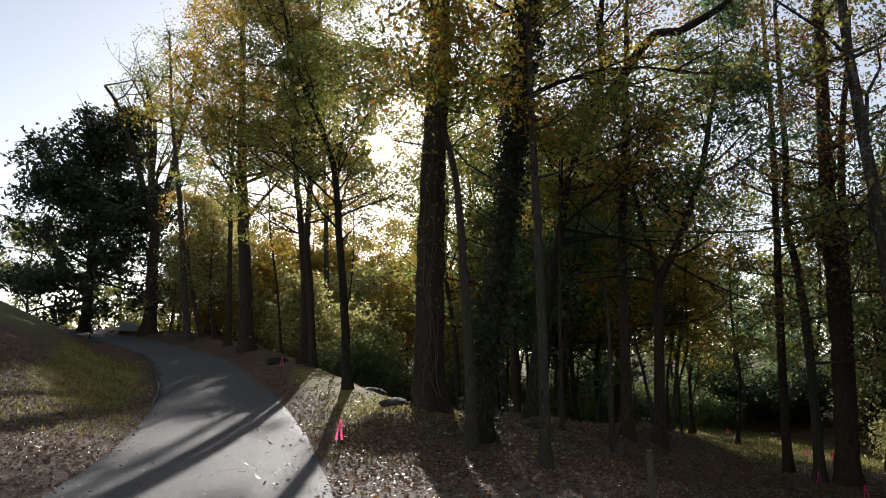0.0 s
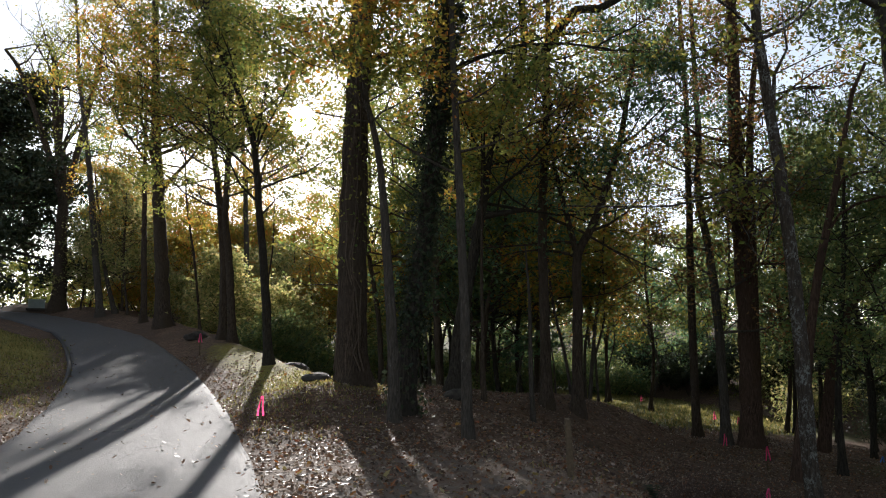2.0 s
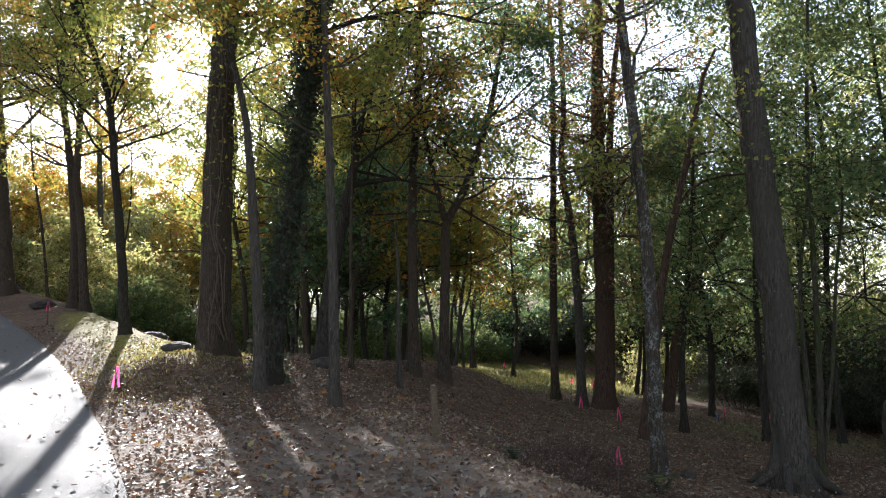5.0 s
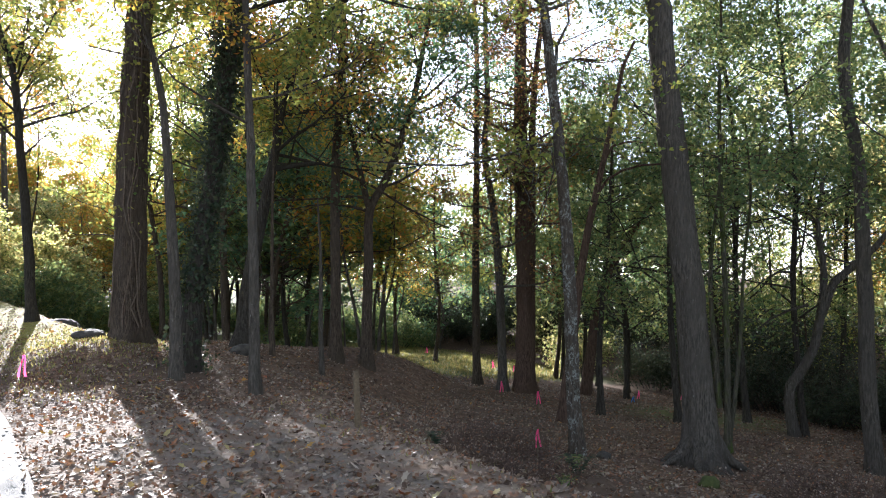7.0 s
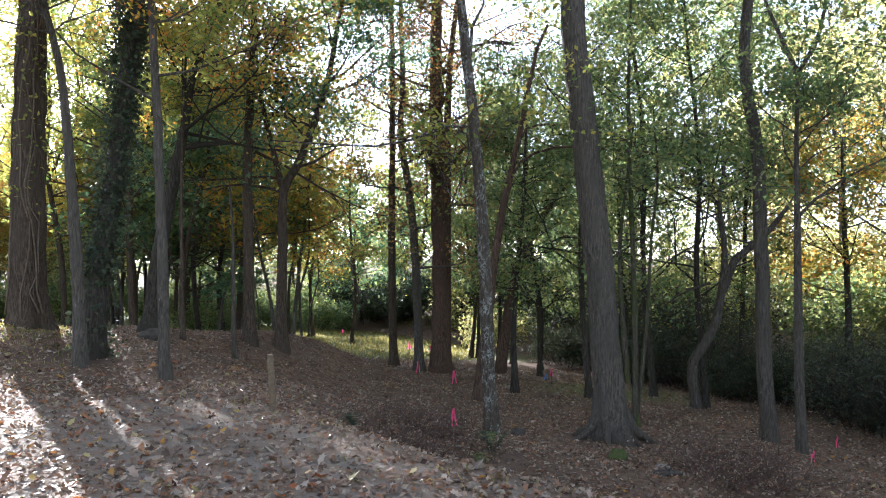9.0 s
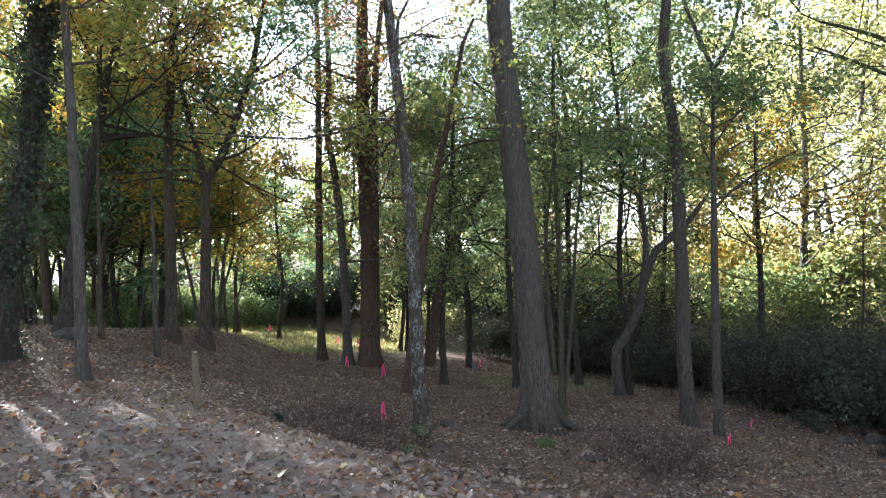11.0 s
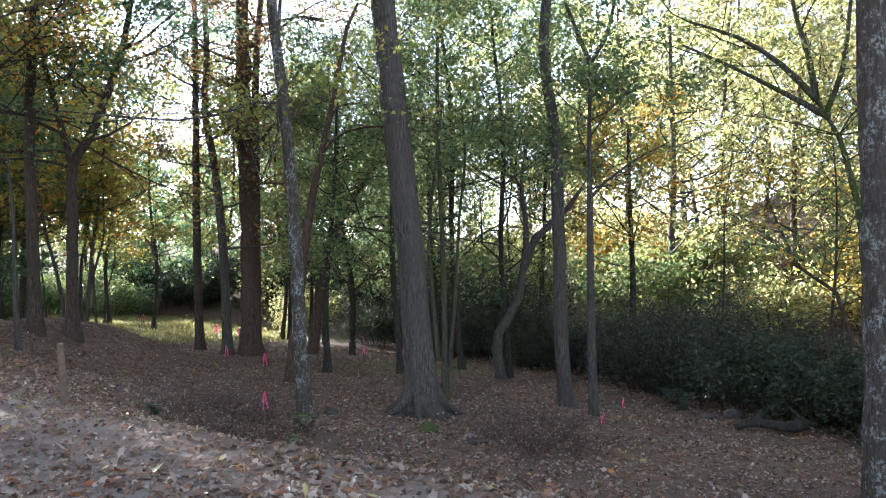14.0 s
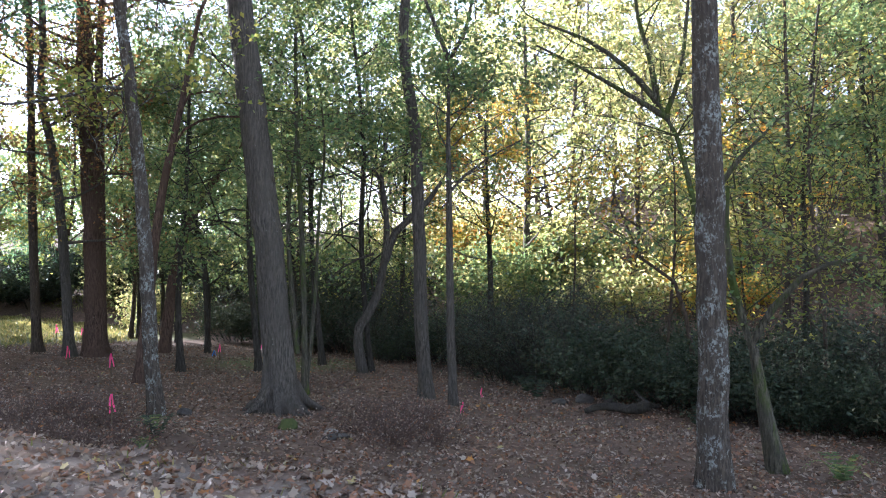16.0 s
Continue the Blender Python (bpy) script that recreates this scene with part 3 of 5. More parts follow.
tree("slim tree with golden autumn leaves above the lane", 0.31, [(-5.47, 30.68, 1.44), (-5.48, 30.67, 4.18), (-5.71, 30.63, 6.88), (-6.01, 30.58, 9.16), (-6.32, 30.52, 13.14), (-6.63, 30.46, 17.13)],
     bark_kind='brown', leaf_kind='gold', leaves=19000, start=4.8, limbs=34, reach=4.2, size=0.12, seed=18)
tree("slim tree with golden autumn leaves above the lane", 0.28, [(-4.94, 29.87, 1.35), (-5.15, 29.84, 4.55), (-5.31, 29.81, 6.07), (-5.24, 29.82, 8.98), (-5.19, 29.83, 12.48), (-5.14, 29.84, 15.98)],
     bark_kind='brown', leaf_kind='olive', leaves=17000, start=5.0, limbs=32, reach=4.2, size=0.12, seed=19)
tree("thin straight tree with yellowing leaves", 0.37, [(-7.35, 50.12, 1.01), (-7.71, 50.07, 10.24), (-8.00, 50.02, 14.74), (-8.13, 50.00, 18.24), (-8.27, 49.98, 21.74)],
     bark_kind='grey', leaf_kind='gold', leaves=13000, start=8, limbs=24, reach=4.4, size=0.15, seed=20)
tree("stout trunk beside the lane with yellow leaves", 0.67, [(-9.30, 37.34, 1.99), (-9.58, 37.27, 6.07), (-9.91, 37.18, 10.76), (-10.11, 37.13, 15.26), (-10.30, 37.08, 19.75)],
     bark_kind='brown', leaf_kind='gold', leaves=14000, start=6.0, limbs=26, reach=4.8, size=0.135, puff=0.3, seed=21)
tree("slim trunk beside the lane", 0.30, [(-10.95, 40.02, 2.29), (-11.07, 39.99, 6.09), (-11.17, 39.96, 9.93), (-11.22, 39.95, 12.93), (-11.26, 39.94, 15.93)],
     bark_kind='brown', leaf_kind='olive', leaves=6500, start=6.5, limbs=18, reach=3.4, size=0.13, seed=22)
tree("tall thin tree with a sparse crown", 0.40, [(-14.31, 43.96, 2.61), (-14.65, 43.85, 5.86), (-15.23, 43.65, 11.32), (-15.80, 43.45, 15.59), (-16.00, 43.37, 18.08), (-16.20, 43.30, 20.57)],
     bark_kind='grey', leaf_kind='olive', leaves=3000, start=8, limbs=16, reach=4.0, size=0.12, seed=23, bare=0.3)
tree("small leaning tree beside the lane", 0.24, [(-13.84, 44.92, 2.86), (-14.30, 44.77, 4.66), (-14.71, 44.64, 6.91), (-14.93, 44.57, 8.90), (-15.14, 44.50, 10.89)],
     bark_kind='grey', leaf_kind='gold', leaves=2600, start=4, limbs=10, reach=2.6, size=0.12, seed=24)
tree("big old tree with sparse half-bare branches", 0.82, [(-18.29, 48.61, 3.07), (-18.29, 48.61, 7.01), (-18.34, 48.59, 10.59), (-18.75, 48.44, 13.47), (-18.96, 48.35, 15.96), (-19.18, 48.27, 18.45)],
     bark_kind='brown', leaf_kind='olive', leaves=5000, start=8, limbs=14, reach=5.0, size=0.14, puff=0.3, up=0.8, seed=25, bare=0.3,
     forks=[(0.525, [(-18.38, 48.58, 9.14), (-17.55, 48.88, 13.59), (-16.81, 49.14, 18.19), (-16.33, 49.31, 21.74)]), (0.487, [(-18.36, 48.59, 9.86), (-19.43, 48.17, 13.39), (-20.73, 47.62, 17.26), (-21.55, 47.26, 18.60)]), (0.375, [(-18.69, 48.46, 12.38), (-18.64, 48.48, 16.07), (-19.46, 48.16, 19.33)])])
tree("young tree with a straight dark trunk", 0.26, [(4.29, 18.47, -0.09), (4.27, 18.48, 2.18), (4.27, 18.48, 4.87), (4.38, 18.45, 6.95), (4.46, 18.43, 9.45), (4.53, 18.42, 11.95)],
     bark_kind='brown', leaf_kind='rust', leaves=9000, start=4.5, limbs=22, reach=3.4, up=0.25, seed=26)
tree("young forked tree with green foliage", 0.28, [(5.12, 18.82, -0.31), (5.18, 18.81, 2.20), (5.20, 18.80, 3.55), (5.67, 18.67, 4.50), (6.22, 18.49, 6.28), (6.49, 18.40, 7.75), (6.76, 18.32, 9.23)],
     bark_kind='brown', leaf_kind='teal', leaves=10000, start=3.4, limbs=20, reach=3.0, up=0.2, seed=27,
     forks=[(0.183, [(5.20, 18.80, 3.55), (4.97, 18.86, 4.52), (4.68, 18.94, 5.94), (4.57, 18.96, 7.25)])])
tree("broken dead stem on the bank", 0.11, [(3.66, 17.07, -0.28), (3.62, 17.08, 0.76), (3.61, 17.08, 2.23), (3.54, 17.10, 3.59)],
     bark_kind='grey', leaves=0, limbs=0, seed=28, flare=1.3)
tree("slender stem on the crest of the bank", 0.09, [(2.61, 17.28, 0.16), (2.58, 17.29, 2.71), (2.59, 17.29, 4.55), (2.60, 17.29, 5.55), (2.60, 17.29, 6.55)],
     bark_kind='brown', leaf_kind='olive', leaves=3000, start=4, limbs=10, reach=1.8, seed=29)
tree("slim straight trunk with scattered leaves", 0.25, [(9.77, 22.64, -1.43), (9.73, 22.65, 1.45), (9.76, 22.64, 5.02), (9.79, 22.63, 8.63), (9.73, 22.65, 10.45), (9.67, 22.68, 12.95), (9.61, 22.70, 15.45)],
     bark_kind='brown', leaf_kind='olive', leaves=6500, start=6.0, limbs=20, reach=2.6, up=0.2, seed=30)
tree("bent slim trunk with rusty leaves", 0.27, [(10.06, 21.38, -1.46), (10.01, 21.40, 0.78), (9.95, 21.43, 2.48), (9.78, 21.50, 4.36), (9.59, 21.59, 5.57), (9.67, 21.55, 7.47), (9.62, 21.58, 10.08), (9.60, 21.59, 12.08), (9.58, 21.60, 14.08)],
     bark_kind='grey', leaf_kind='rust', leaves=7000, start=3.0, limbs=20, reach=2.0, up=0.15, seed=31)
tree("big double-stemmed dark reddish tree", 0.56, [(10.64, 21.11, -1.50), (10.67, 21.09, 1.46), (10.60, 21.13, 4.36), (10.57, 21.14, 7.47), (10.61, 21.12, 10.08), (10.63, 21.11, 13.08), (10.65, 21.10, 16.07)],
     bark_kind='red', leaf_kind='rust', leaves=13000, start=5, limbs=26, reach=3.2, up=0.25, seed=32, flare=1.5,
     forks=[(0.358, [(10.78, 21.04, -0.91), (10.84, 21.00, 2.65), (10.91, 20.97, 6.60), (11.03, 20.90, 8.50), (11.22, 20.81, 10.06), (11.30, 20.76, 11.45)])])
tree("grey lichen-spotted trunk with bare low limbs", 0.23, [(6.76, 11.47, -1.17), (6.70, 11.50, 0.19), (6.66, 11.53, 2.00), (6.60, 11.56, 3.15), (6.52, 11.61, 4.21), (6.42, 11.66, 5.38), (6.34, 11.71, 6.36), (6.21, 11.78, 9.36), (6.07, 11.85, 12.36)],
     bark_kind='lichen', leaf_kind='olive', leaves=6500, start=7, limbs=14, reach=3.4, seed=33, sides=18, flare=1.35,
     forks=[(0.058, [(6.55, 11.59, 4.04), (6.36, 11.70, 4.06), (6.06, 11.86, 4.03), (5.54, 12.11, 3.82), (5.01, 12.34, 3.72), (4.56, 12.51, 3.73), (4.10, 12.67, 3.75), (3.37, 12.88, 3.79)]), (0.038, [(6.42, 11.67, 4.04), (6.46, 11.64, 3.63), (6.35, 11.70, 3.15), (6.26, 11.75, 2.77)]), (0.029, [(6.31, 11.72, 4.04), (6.23, 11.77, 3.54), (6.13, 11.82, 3.15)]), (0.077, [(6.49, 11.63, 5.28), (6.52, 11.61, 5.77), (6.70, 11.51, 6.16), (6.66, 11.53, 6.74)])])
tree("leaning dead trunk with a broken top", 0.24, [(8.59, 15.25, -1.33), (8.81, 15.12, 0.50), (9.00, 15.01, 2.12), (9.22, 14.88, 3.38), (9.49, 14.71, 4.76), (9.64, 14.60, 5.64), (9.80, 14.50, 6.51), (10.01, 14.35, 7.07)],
     bark_kind='red', leaves=0, limbs=0, seed=34, flare=1.2,
     forks=[(0.063, [(9.22, 14.88, 3.38), (9.48, 14.71, 4.00), (10.10, 14.29, 4.30), (11.05, 13.57, 4.22), (12.17, 12.58, 4.03)]), (0.063, [(9.33, 14.81, 4.00), (9.59, 14.64, 4.75), (10.20, 14.22, 4.79), (10.96, 13.64, 4.57), (11.76, 12.96, 4.21)])])
tree("leaning thick reddish-grey trunk behind the others", 0.36, [(12.92, 21.40, -1.70), (13.24, 21.21, 0.82), (13.63, 20.96, 2.25), (14.08, 20.66, 3.14), (14.74, 20.19, 4.38), (15.25, 19.81, 5.26), (15.68, 19.48, 6.65), (16.12, 19.15, 8.05)],
     bark_kind='red', leaf_kind='olive', leaves=2500, start=6, limbs=8, reach=2.4, seed=47, flare=1.2)
tree("small dark-stemmed tree with green leaves", 0.16, [(10.57, 16.79, -1.50), (10.55, 16.80, 0.07), (10.64, 16.74, 1.48), (10.74, 16.68, 2.62), (10.82, 16.63, 4.11), (10.90, 16.58, 5.61)],
     bark_kind='dark', leaf_kind='green', leaves=5000, start=2.6, limbs=14, reach=2.2, up=0.15, seed=35)
tree("massive straight trunk with a flared mossy base", 0.51, [(8.69, 10.74, -1.34), (8.63, 10.79, 0.37), (8.53, 10.86, 2.00), (8.37, 10.98, 4.25), (8.23, 11.09, 6.44), (8.00, 11.26, 12.43), (7.77, 11.43, 18.42)],
     bark_kind='grey', leaf_kind='olive', leaves=7500, start=8, limbs=18, reach=4.2, puff=0.28, seed=36, sides=32, flare=1.75, buttress=0.22, roots=8)
tree("slim mossy stem growing in a clump", 0.12, [(10.21, 11.88, -1.47), (10.23, 11.86, 0.43), (10.20, 11.88, 2.59), (10.18, 11.90, 4.78), (10.23, 11.86, 6.43), (10.25, 11.84, 7.43), (10.27, 11.83, 8.43)],
     bark_kind='mossy', leaf_kind='green', leaves=6500, start=3.4, limbs=14, reach=2.2, up=0.2, seed=37,
     forks=[(0.090, [(10.23, 11.86, -1.38), (10.39, 11.72, 0.44), (10.48, 11.64, 2.16), (10.58, 11.55, 3.34), (10.53, 11.59, 4.75)]), (0.113, [(10.12, 11.96, -0.64), (10.02, 12.04, 1.73), (10.15, 11.93, 3.36), (10.26, 11.84, 4.45)])])
tree("oddly bent grey trunk by the stream", 0.26, [(14.20, 14.27, -1.81), (14.14, 14.33, -1.08), (14.17, 14.30, -0.67), (14.36, 14.11, -0.28), (14.54, 13.92, 0.29), (14.63, 13.83, 0.96), (14.70, 13.76, 1.89), (14.63, 13.83, 3.10), (14.72, 13.73, 4.17)],
     bark_kind='grey', leaf_kind='green', leaves=3000, start=4.5, limbs=10, reach=2.2, seed=38, flare=1.2,
     forks=[(0.247, [(14.64, 13.82, 1.02), (14.85, 13.60, 1.76), (15.14, 13.28, 2.15), (15.41, 12.96, 2.54), (15.64, 12.68, 3.05)]), (0.073, [(14.46, 14.00, 1.22), (14.15, 14.32, 1.08), (13.88, 14.59, 0.87), (13.64, 14.81, 0.60)])])
tree("tall straight grey trunk on the lower ground", 0.27, [(11.68, 9.96, -1.60), (11.63, 10.02, 0.12), (11.62, 10.03, 2.02), (11.60, 10.05, 3.73), (11.48, 10.19, 5.07), (11.50, 10.17, 5.99), (11.54, 10.12, 6.60), (11.67, 9.98, 9.60), (11.79, 9.83, 12.59)],
     bark_kind='grey', leaf_kind='green', leaves=4500, start=8, limbs=12, reach=2.8, seed=39, flare=1.35)
tree("slim trunk forking into two limbs", 0.17, [(11.44, 9.10, -1.57), (11.43, 9.12, 0.59), (11.44, 9.10, 2.46), (11.45, 9.09, 3.87), (11.47, 9.06, 4.96)],
     bark_kind='grey', leaf_kind='green', leaves=4200, start=4.5, limbs=9, reach=2.8, seed=40, flare=1.3,
     forks=[(0.095, [(11.47, 9.06, 4.91), (11.28, 9.30, 5.72), (11.15, 9.46, 6.33), (11.07, 9.55, 6.93)]), (0.095, [(11.47, 9.06, 4.91), (11.64, 8.85, 5.35), (11.74, 8.71, 5.98), (11.76, 8.68, 6.73)]), (0.063, [(11.46, 9.08, 2.46), (11.61, 8.88, 2.73), (11.90, 8.49, 3.08), (12.25, 7.98, 3.39)])])
tree("tall straight trunk blotched with pale lichen", 0.34, [(9.01, 3.29, -1.37), (9.01, 3.29, 0.36), (9.01, 3.30, 2.33), (8.99, 3.33, 4.28), (8.98, 3.38, 9.28), (8.96, 3.43, 14.28)],
     bark_kind='lichen', leaf_kind='lime', leaves=3500, start=7, limbs=16, reach=4.0, puff=0.28, size=0.09, seed=41, sides=24, flare=1.35, buttress=0.06)
tree("short leaning tree with a hollow in its trunk", 0.23, [(10.27, 2.94, -1.48), (10.22, 3.11, -0.48), (10.20, 3.20, 0.09), (10.15, 3.34, 0.52)],
     bark_kind='mossy', leaf_kind='green', leaves=900, start=3, limbs=3, reach=2.0, size=0.07, seed=42, sides=18, flare=1.25,
     forks=[(0.116, [(10.16, 3.30, 0.41), (10.12, 3.42, 0.95), (10.10, 3.48, 1.46), (10.11, 3.46, 2.18)]), (0.108, [(10.19, 3.23, 0.16), (10.27, 2.97, 0.63), (10.35, 2.65, 1.01), (10.43, 2.35, 1.18), (10.51, 1.93, 1.26)])])
tree("spreading tree with bright yellow-green leaves", 0.19, [(13.18, 4.72, -1.72), (13.17, 4.75, -0.21), (13.09, 4.97, 1.52), (13.03, 5.11, 2.39), (12.96, 5.29, 3.26), (12.84, 5.58, 3.86)],
     bark_kind='mossy', leaf_kind='lime', leaves=1500, start=4.5, limbs=8, reach=2.4, size=0.085, seed=43,
     forks=[(0.121, [(12.84, 5.58, 3.86), (12.63, 6.04, 4.48), (12.33, 6.63, 5.01), (11.94, 7.31, 5.36)]), (0.121, [(12.84, 5.58, 3.86), (12.79, 5.69, 4.64), (12.72, 5.86, 5.34), (12.68, 5.93, 6.22)]), (0.101, [(12.90, 5.45, 3.66), (12.99, 5.23, 4.31), (13.03, 5.13, 5.17), (13.06, 5.03, 6.11)]), (0.101, [(12.91, 5.41, 3.56), (12.63, 6.05, 4.04), (12.28, 6.73, 4.53), (11.88, 7.40, 4.97)]), (0.091, [(13.20, 4.66, 2.37), (13.30, 4.36, 2.82), (13.38, 4.10, 3.09), (13.48, 3.77, 3.44)])])
tree("small multi-branched tree with yellow leaves", 0.19, [(17.90, 12.79, -2.12), (17.88, 12.82, -0.64), (17.89, 12.80, 0.63), (17.86, 12.84, 2.85), (17.86, 12.85, 3.85), (17.85, 12.86, 4.85)],
     bark_kind='dark', leaf_kind='gold', leaves=6000, start=3, limbs=12, reach=2.6, up=0.6, seed=44)
tree("thin leaning stem with yellowing leaves", 0.11, [(14.49, 5.50, -1.83), (14.39, 5.76, 0.01), (14.32, 5.94, 0.66), (14.09, 6.46, 1.09), (13.96, 6.73, 1.75), (13.85, 6.96, 2.41)],
     bark_kind='brown', leaf_kind='gold', leaves=800, start=3, limbs=9, reach=1.8, size=0.08, seed=45)
tree("thin upright stem in the thicket", 0.12, [(15.88, 4.46, -1.95), (15.91, 4.37, -0.06), (15.94, 4.28, 1.69), (15.93, 4.30, 3.86), (15.92, 4.32, 6.03), (15.92, 4.33, 7.03), (15.92, 4.33, 8.03)],
     bark_kind='brown', leaf_kind='green', leaves=1200, start=3.5, limbs=12, reach=2.4, size=0.08, seed=46)

# ---------------------------------------------------------------- the wood behind and around
def ground_at(x, y):
    return float(floor_z(x, y))


def polar(az, d):
    return d * math.sin(radians(az)), d * math.cos(radians(az))


def woodland_tree(label, leaf_kind, bark_kind, tall, width, leaves, start, reach, size, seed, name="tree", bend=0.5, limbs=30, up=0.35, puff=0.3, depth=1):
    rng = np.random.default_rng(seed)
    line = [(0, 0, 0)]
    for i in range(1, 5):
        line.append((line[-1][0] + rng.normal(0, bend * 0.4), line[-1][1] + rng.normal(0, bend * 0.4), tall * i / 4))
    return tree(label, width, line, bark_kind, leaf_kind, leaves, start, limbs, reach, size, seed=seed, sides=9, name=name, up=up, puff=puff, split=False, depth=depth)


def scatter(ob, places, seed, group, low=0.8, high=1.2):
    """Moves ob to the first place and copies it to the others, each turned and sized a little differently."""
    rng = np.random.default_rng(seed)
    tagged(ob, group=group)
    for i, (az, d) in enumerate(places):
        x, y = polar(az, d)
        s = rng.uniform(low, high)
        m = pose(x, y, ground_at(x, y) - 0.05, rng.normal(0, 2), rng.normal(0, 2), rng.uniform(0, 360)) @ Matrix.Diagonal((s, s, s * rng.uniform(0.9, 1.1), 1))
        if i == 0:
            first = m
        else:
            copy_thing(ob, m)
    ob.matrix_basis = first


def spread(rng, n, az, d):
    return [(rng.uniform(*az), math.sqrt(rng.uniform(d[0] ** 2, d[1] ** 2))) for _ in range(n)]


def stream_edge(az):
    """How far off the thicket begins in each direction."""
    return float(np.interp(az, (30, 40, 45, 50, 57, 65, 75, 90), (31, 25.5, 23.5, 21, 18, 16, 14.5, 13.5)))


rng = np.random.default_rng(77)
# the wood beyond the bank
scatter(woodland_tree("slender woodland tree with yellow-green leaves", "olive", "brown", 11, 0.22, 3800, 3.0, 3.0, 0.14, 201), spread(rng, 6, (1, 15), (27, 46)), 1, "trees of the wood beyond the bank")
scatter(woodland_tree("slender woodland tree with green leaves", "green", "dark", 10, 0.2, 4000, 2.6, 3.2, 0.14, 202), spread(rng, 6, (3, 12.5), (26, 50)), 2, "trees of the wood beyond the bank")
scatter(woodland_tree("slender tree with blue-green shaded foliage", "teal", "brown", 8, 0.18, 4200, 1.8, 3.0, 0.14, 203), spread(rng, 4, (8, 16), (26, 42)), 3, "trees of the wood beyond the bank")
scatter(woodland_tree("thin bare-stemmed woodland sapling", "gold", "grey", 8, 0.12, 1800, 3.5, 1.8, 0.12, 204), spread(rng, 18, (3, 19), (22, 44)) + [(-8.5, 56), (-4.5, 54), (-2, 58), (0.5, 52), (3, 50)], 4, "saplings of the wood", 0.7, 1.2)
# beside and behind the lane
scatter(woodland_tree("golden autumn tree beyond the lane", "gold", "brown", 9, 0.25, 7000, 2.0, 3.6, 0.16, 205), [(-13.5, 56), (-16.5, 54), (-19, 62), (-3, 56), (-1, 50), (1.5, 58), (-11.8, 53), (-9.6, 59), (-7.8, 60), (-12.4, 64), (-5.6, 61), (-4, 64)], 5, "autumn trees beyond the lane", 0.7, 0.95)
scatter(woodland_tree("sparse tall tree on the skyline", "teal", "grey", 17, 0.35, 4500, 7, 4.5, 0.16, 206), [(-19.5, 66), (-22, 72), (-17, 70), (-24.5, 80)], 6, "tall trees on the skyline")
# foliage over the bank and low sunlit woods behind the lane
# the last three places are added to cast shade on shoulder and stream thicket
scatter(woodland_tree("leafy golden-green tree above the bank", "olive", "brown", 13, 0.22, 4500, 3.8, 3.8, 0.12, 213, limbs=40), [(1.2, 31), (5.5, 27), (8.5, 33), (1.8, 39), (12.5, 29), (1.6, 35), (9, 52), (16.5, 54)], 13, "leafy trees above the bank", 0.85, 1.15)
scatter(woodland_tree("low sunlit yellow-green tree behind the lane", "lime", "brown", 8, 0.15, 4500, 1.2, 2.6, 0.13, 214, limbs=40), spread(rng, 6, (-20.5, -15.5), (46, 60)) + spread(rng, 5, (-4, 4), (42, 60)), 14, "low sunlit trees behind the lane", 0.75, 1.1)
scatter(woodland_tree("tall thin-crowned tree beyond the clearing", "lime", "grey", 15, 0.3, 4000, 3.5, 4.2, 0.17, 215, limbs=36), [(20, 60), (28, 60), (33, 60), (38, 66), (24, 66)], 15, "thin-crowned trees beyond the clearing", 0.6, 0.85)
scatter(woodland_tree("small sunlit yellow-green sapling behind the lane", "lime", "brown", 4.2, 0.08, 3500, 0.5, 2.0, 0.13, 216, limbs=30), spread(rng, 13, (-13.5, -4), (36, 62)), 16, "small sunlit saplings behind the lane", 0.7, 1.05)
scatter(woodland_tree("thin-leaved golden tree beside the lane", "gold", "brown", 12, 0.14, 5600, 3.6, 3.4, 0.15, 217, limbs=34, up=0.4), [(-13.2, 76), (-11.2, 79), (-8.7, 76), (-6.6, 78), (-15.8, 70), (-10, 82), (-5, 82), (-3.4, 78), (-7.6, 84), (-2, 84)], 17, "thin-leaved trees beside the lane", 1.15, 1.4)
scatter(woodland_tree("slim tree with a small leafy golden crown", "gold", "brown", 11, 0.1, 2600, 7.6, 1.7, 0.11, 225, limbs=30, up=0.5), [(-7.6, 36), (-11.6, 37), (-1.6, 46)], 32, "small-crowned trees beside the lane", 0.9, 1.12)
scatter(woodland_tree("thin upright stem in the streamside thicket", "olive", "brown", 6.5, 0.07, 1000, 1.5, 1.5, 0.07, 218, limbs=22, up=0.6), [(az, stream_edge(az) + 4 * rng.random()) for az in rng.uniform(40, 92, 18)], 18, "thin stems beside the stream", 0.7, 1.3)
scatter(woodland_tree("low tree beyond the clearing, haze put in as blue-green leaf colour", "teal", "grey", 8, 0.2, 5000, 1.0, 3.4, 0.17, 219, limbs=36), [(17.5, 58), (20.5, 52), (23.5, 60), (26.5, 50), (30, 57), (33, 52), (36.5, 60)], 19, "low trees beyond the clearing", 0.75, 1.15)
scatter(woodland_tree("hazy yellow-green tree low in the wood", "lime", "brown", 8, 0.16, 4200, 0.8, 3.2, 0.16, 220, limbs=36), [(-12.5, 58), (-10.8, 66), (-9, 60), (-7.3, 68), (-5.6, 61), (-3.5, 66), (-1.8, 60), (0.5, 66), (2.5, 62)], 20, "low trees deep in the wood", 0.95, 1.35)
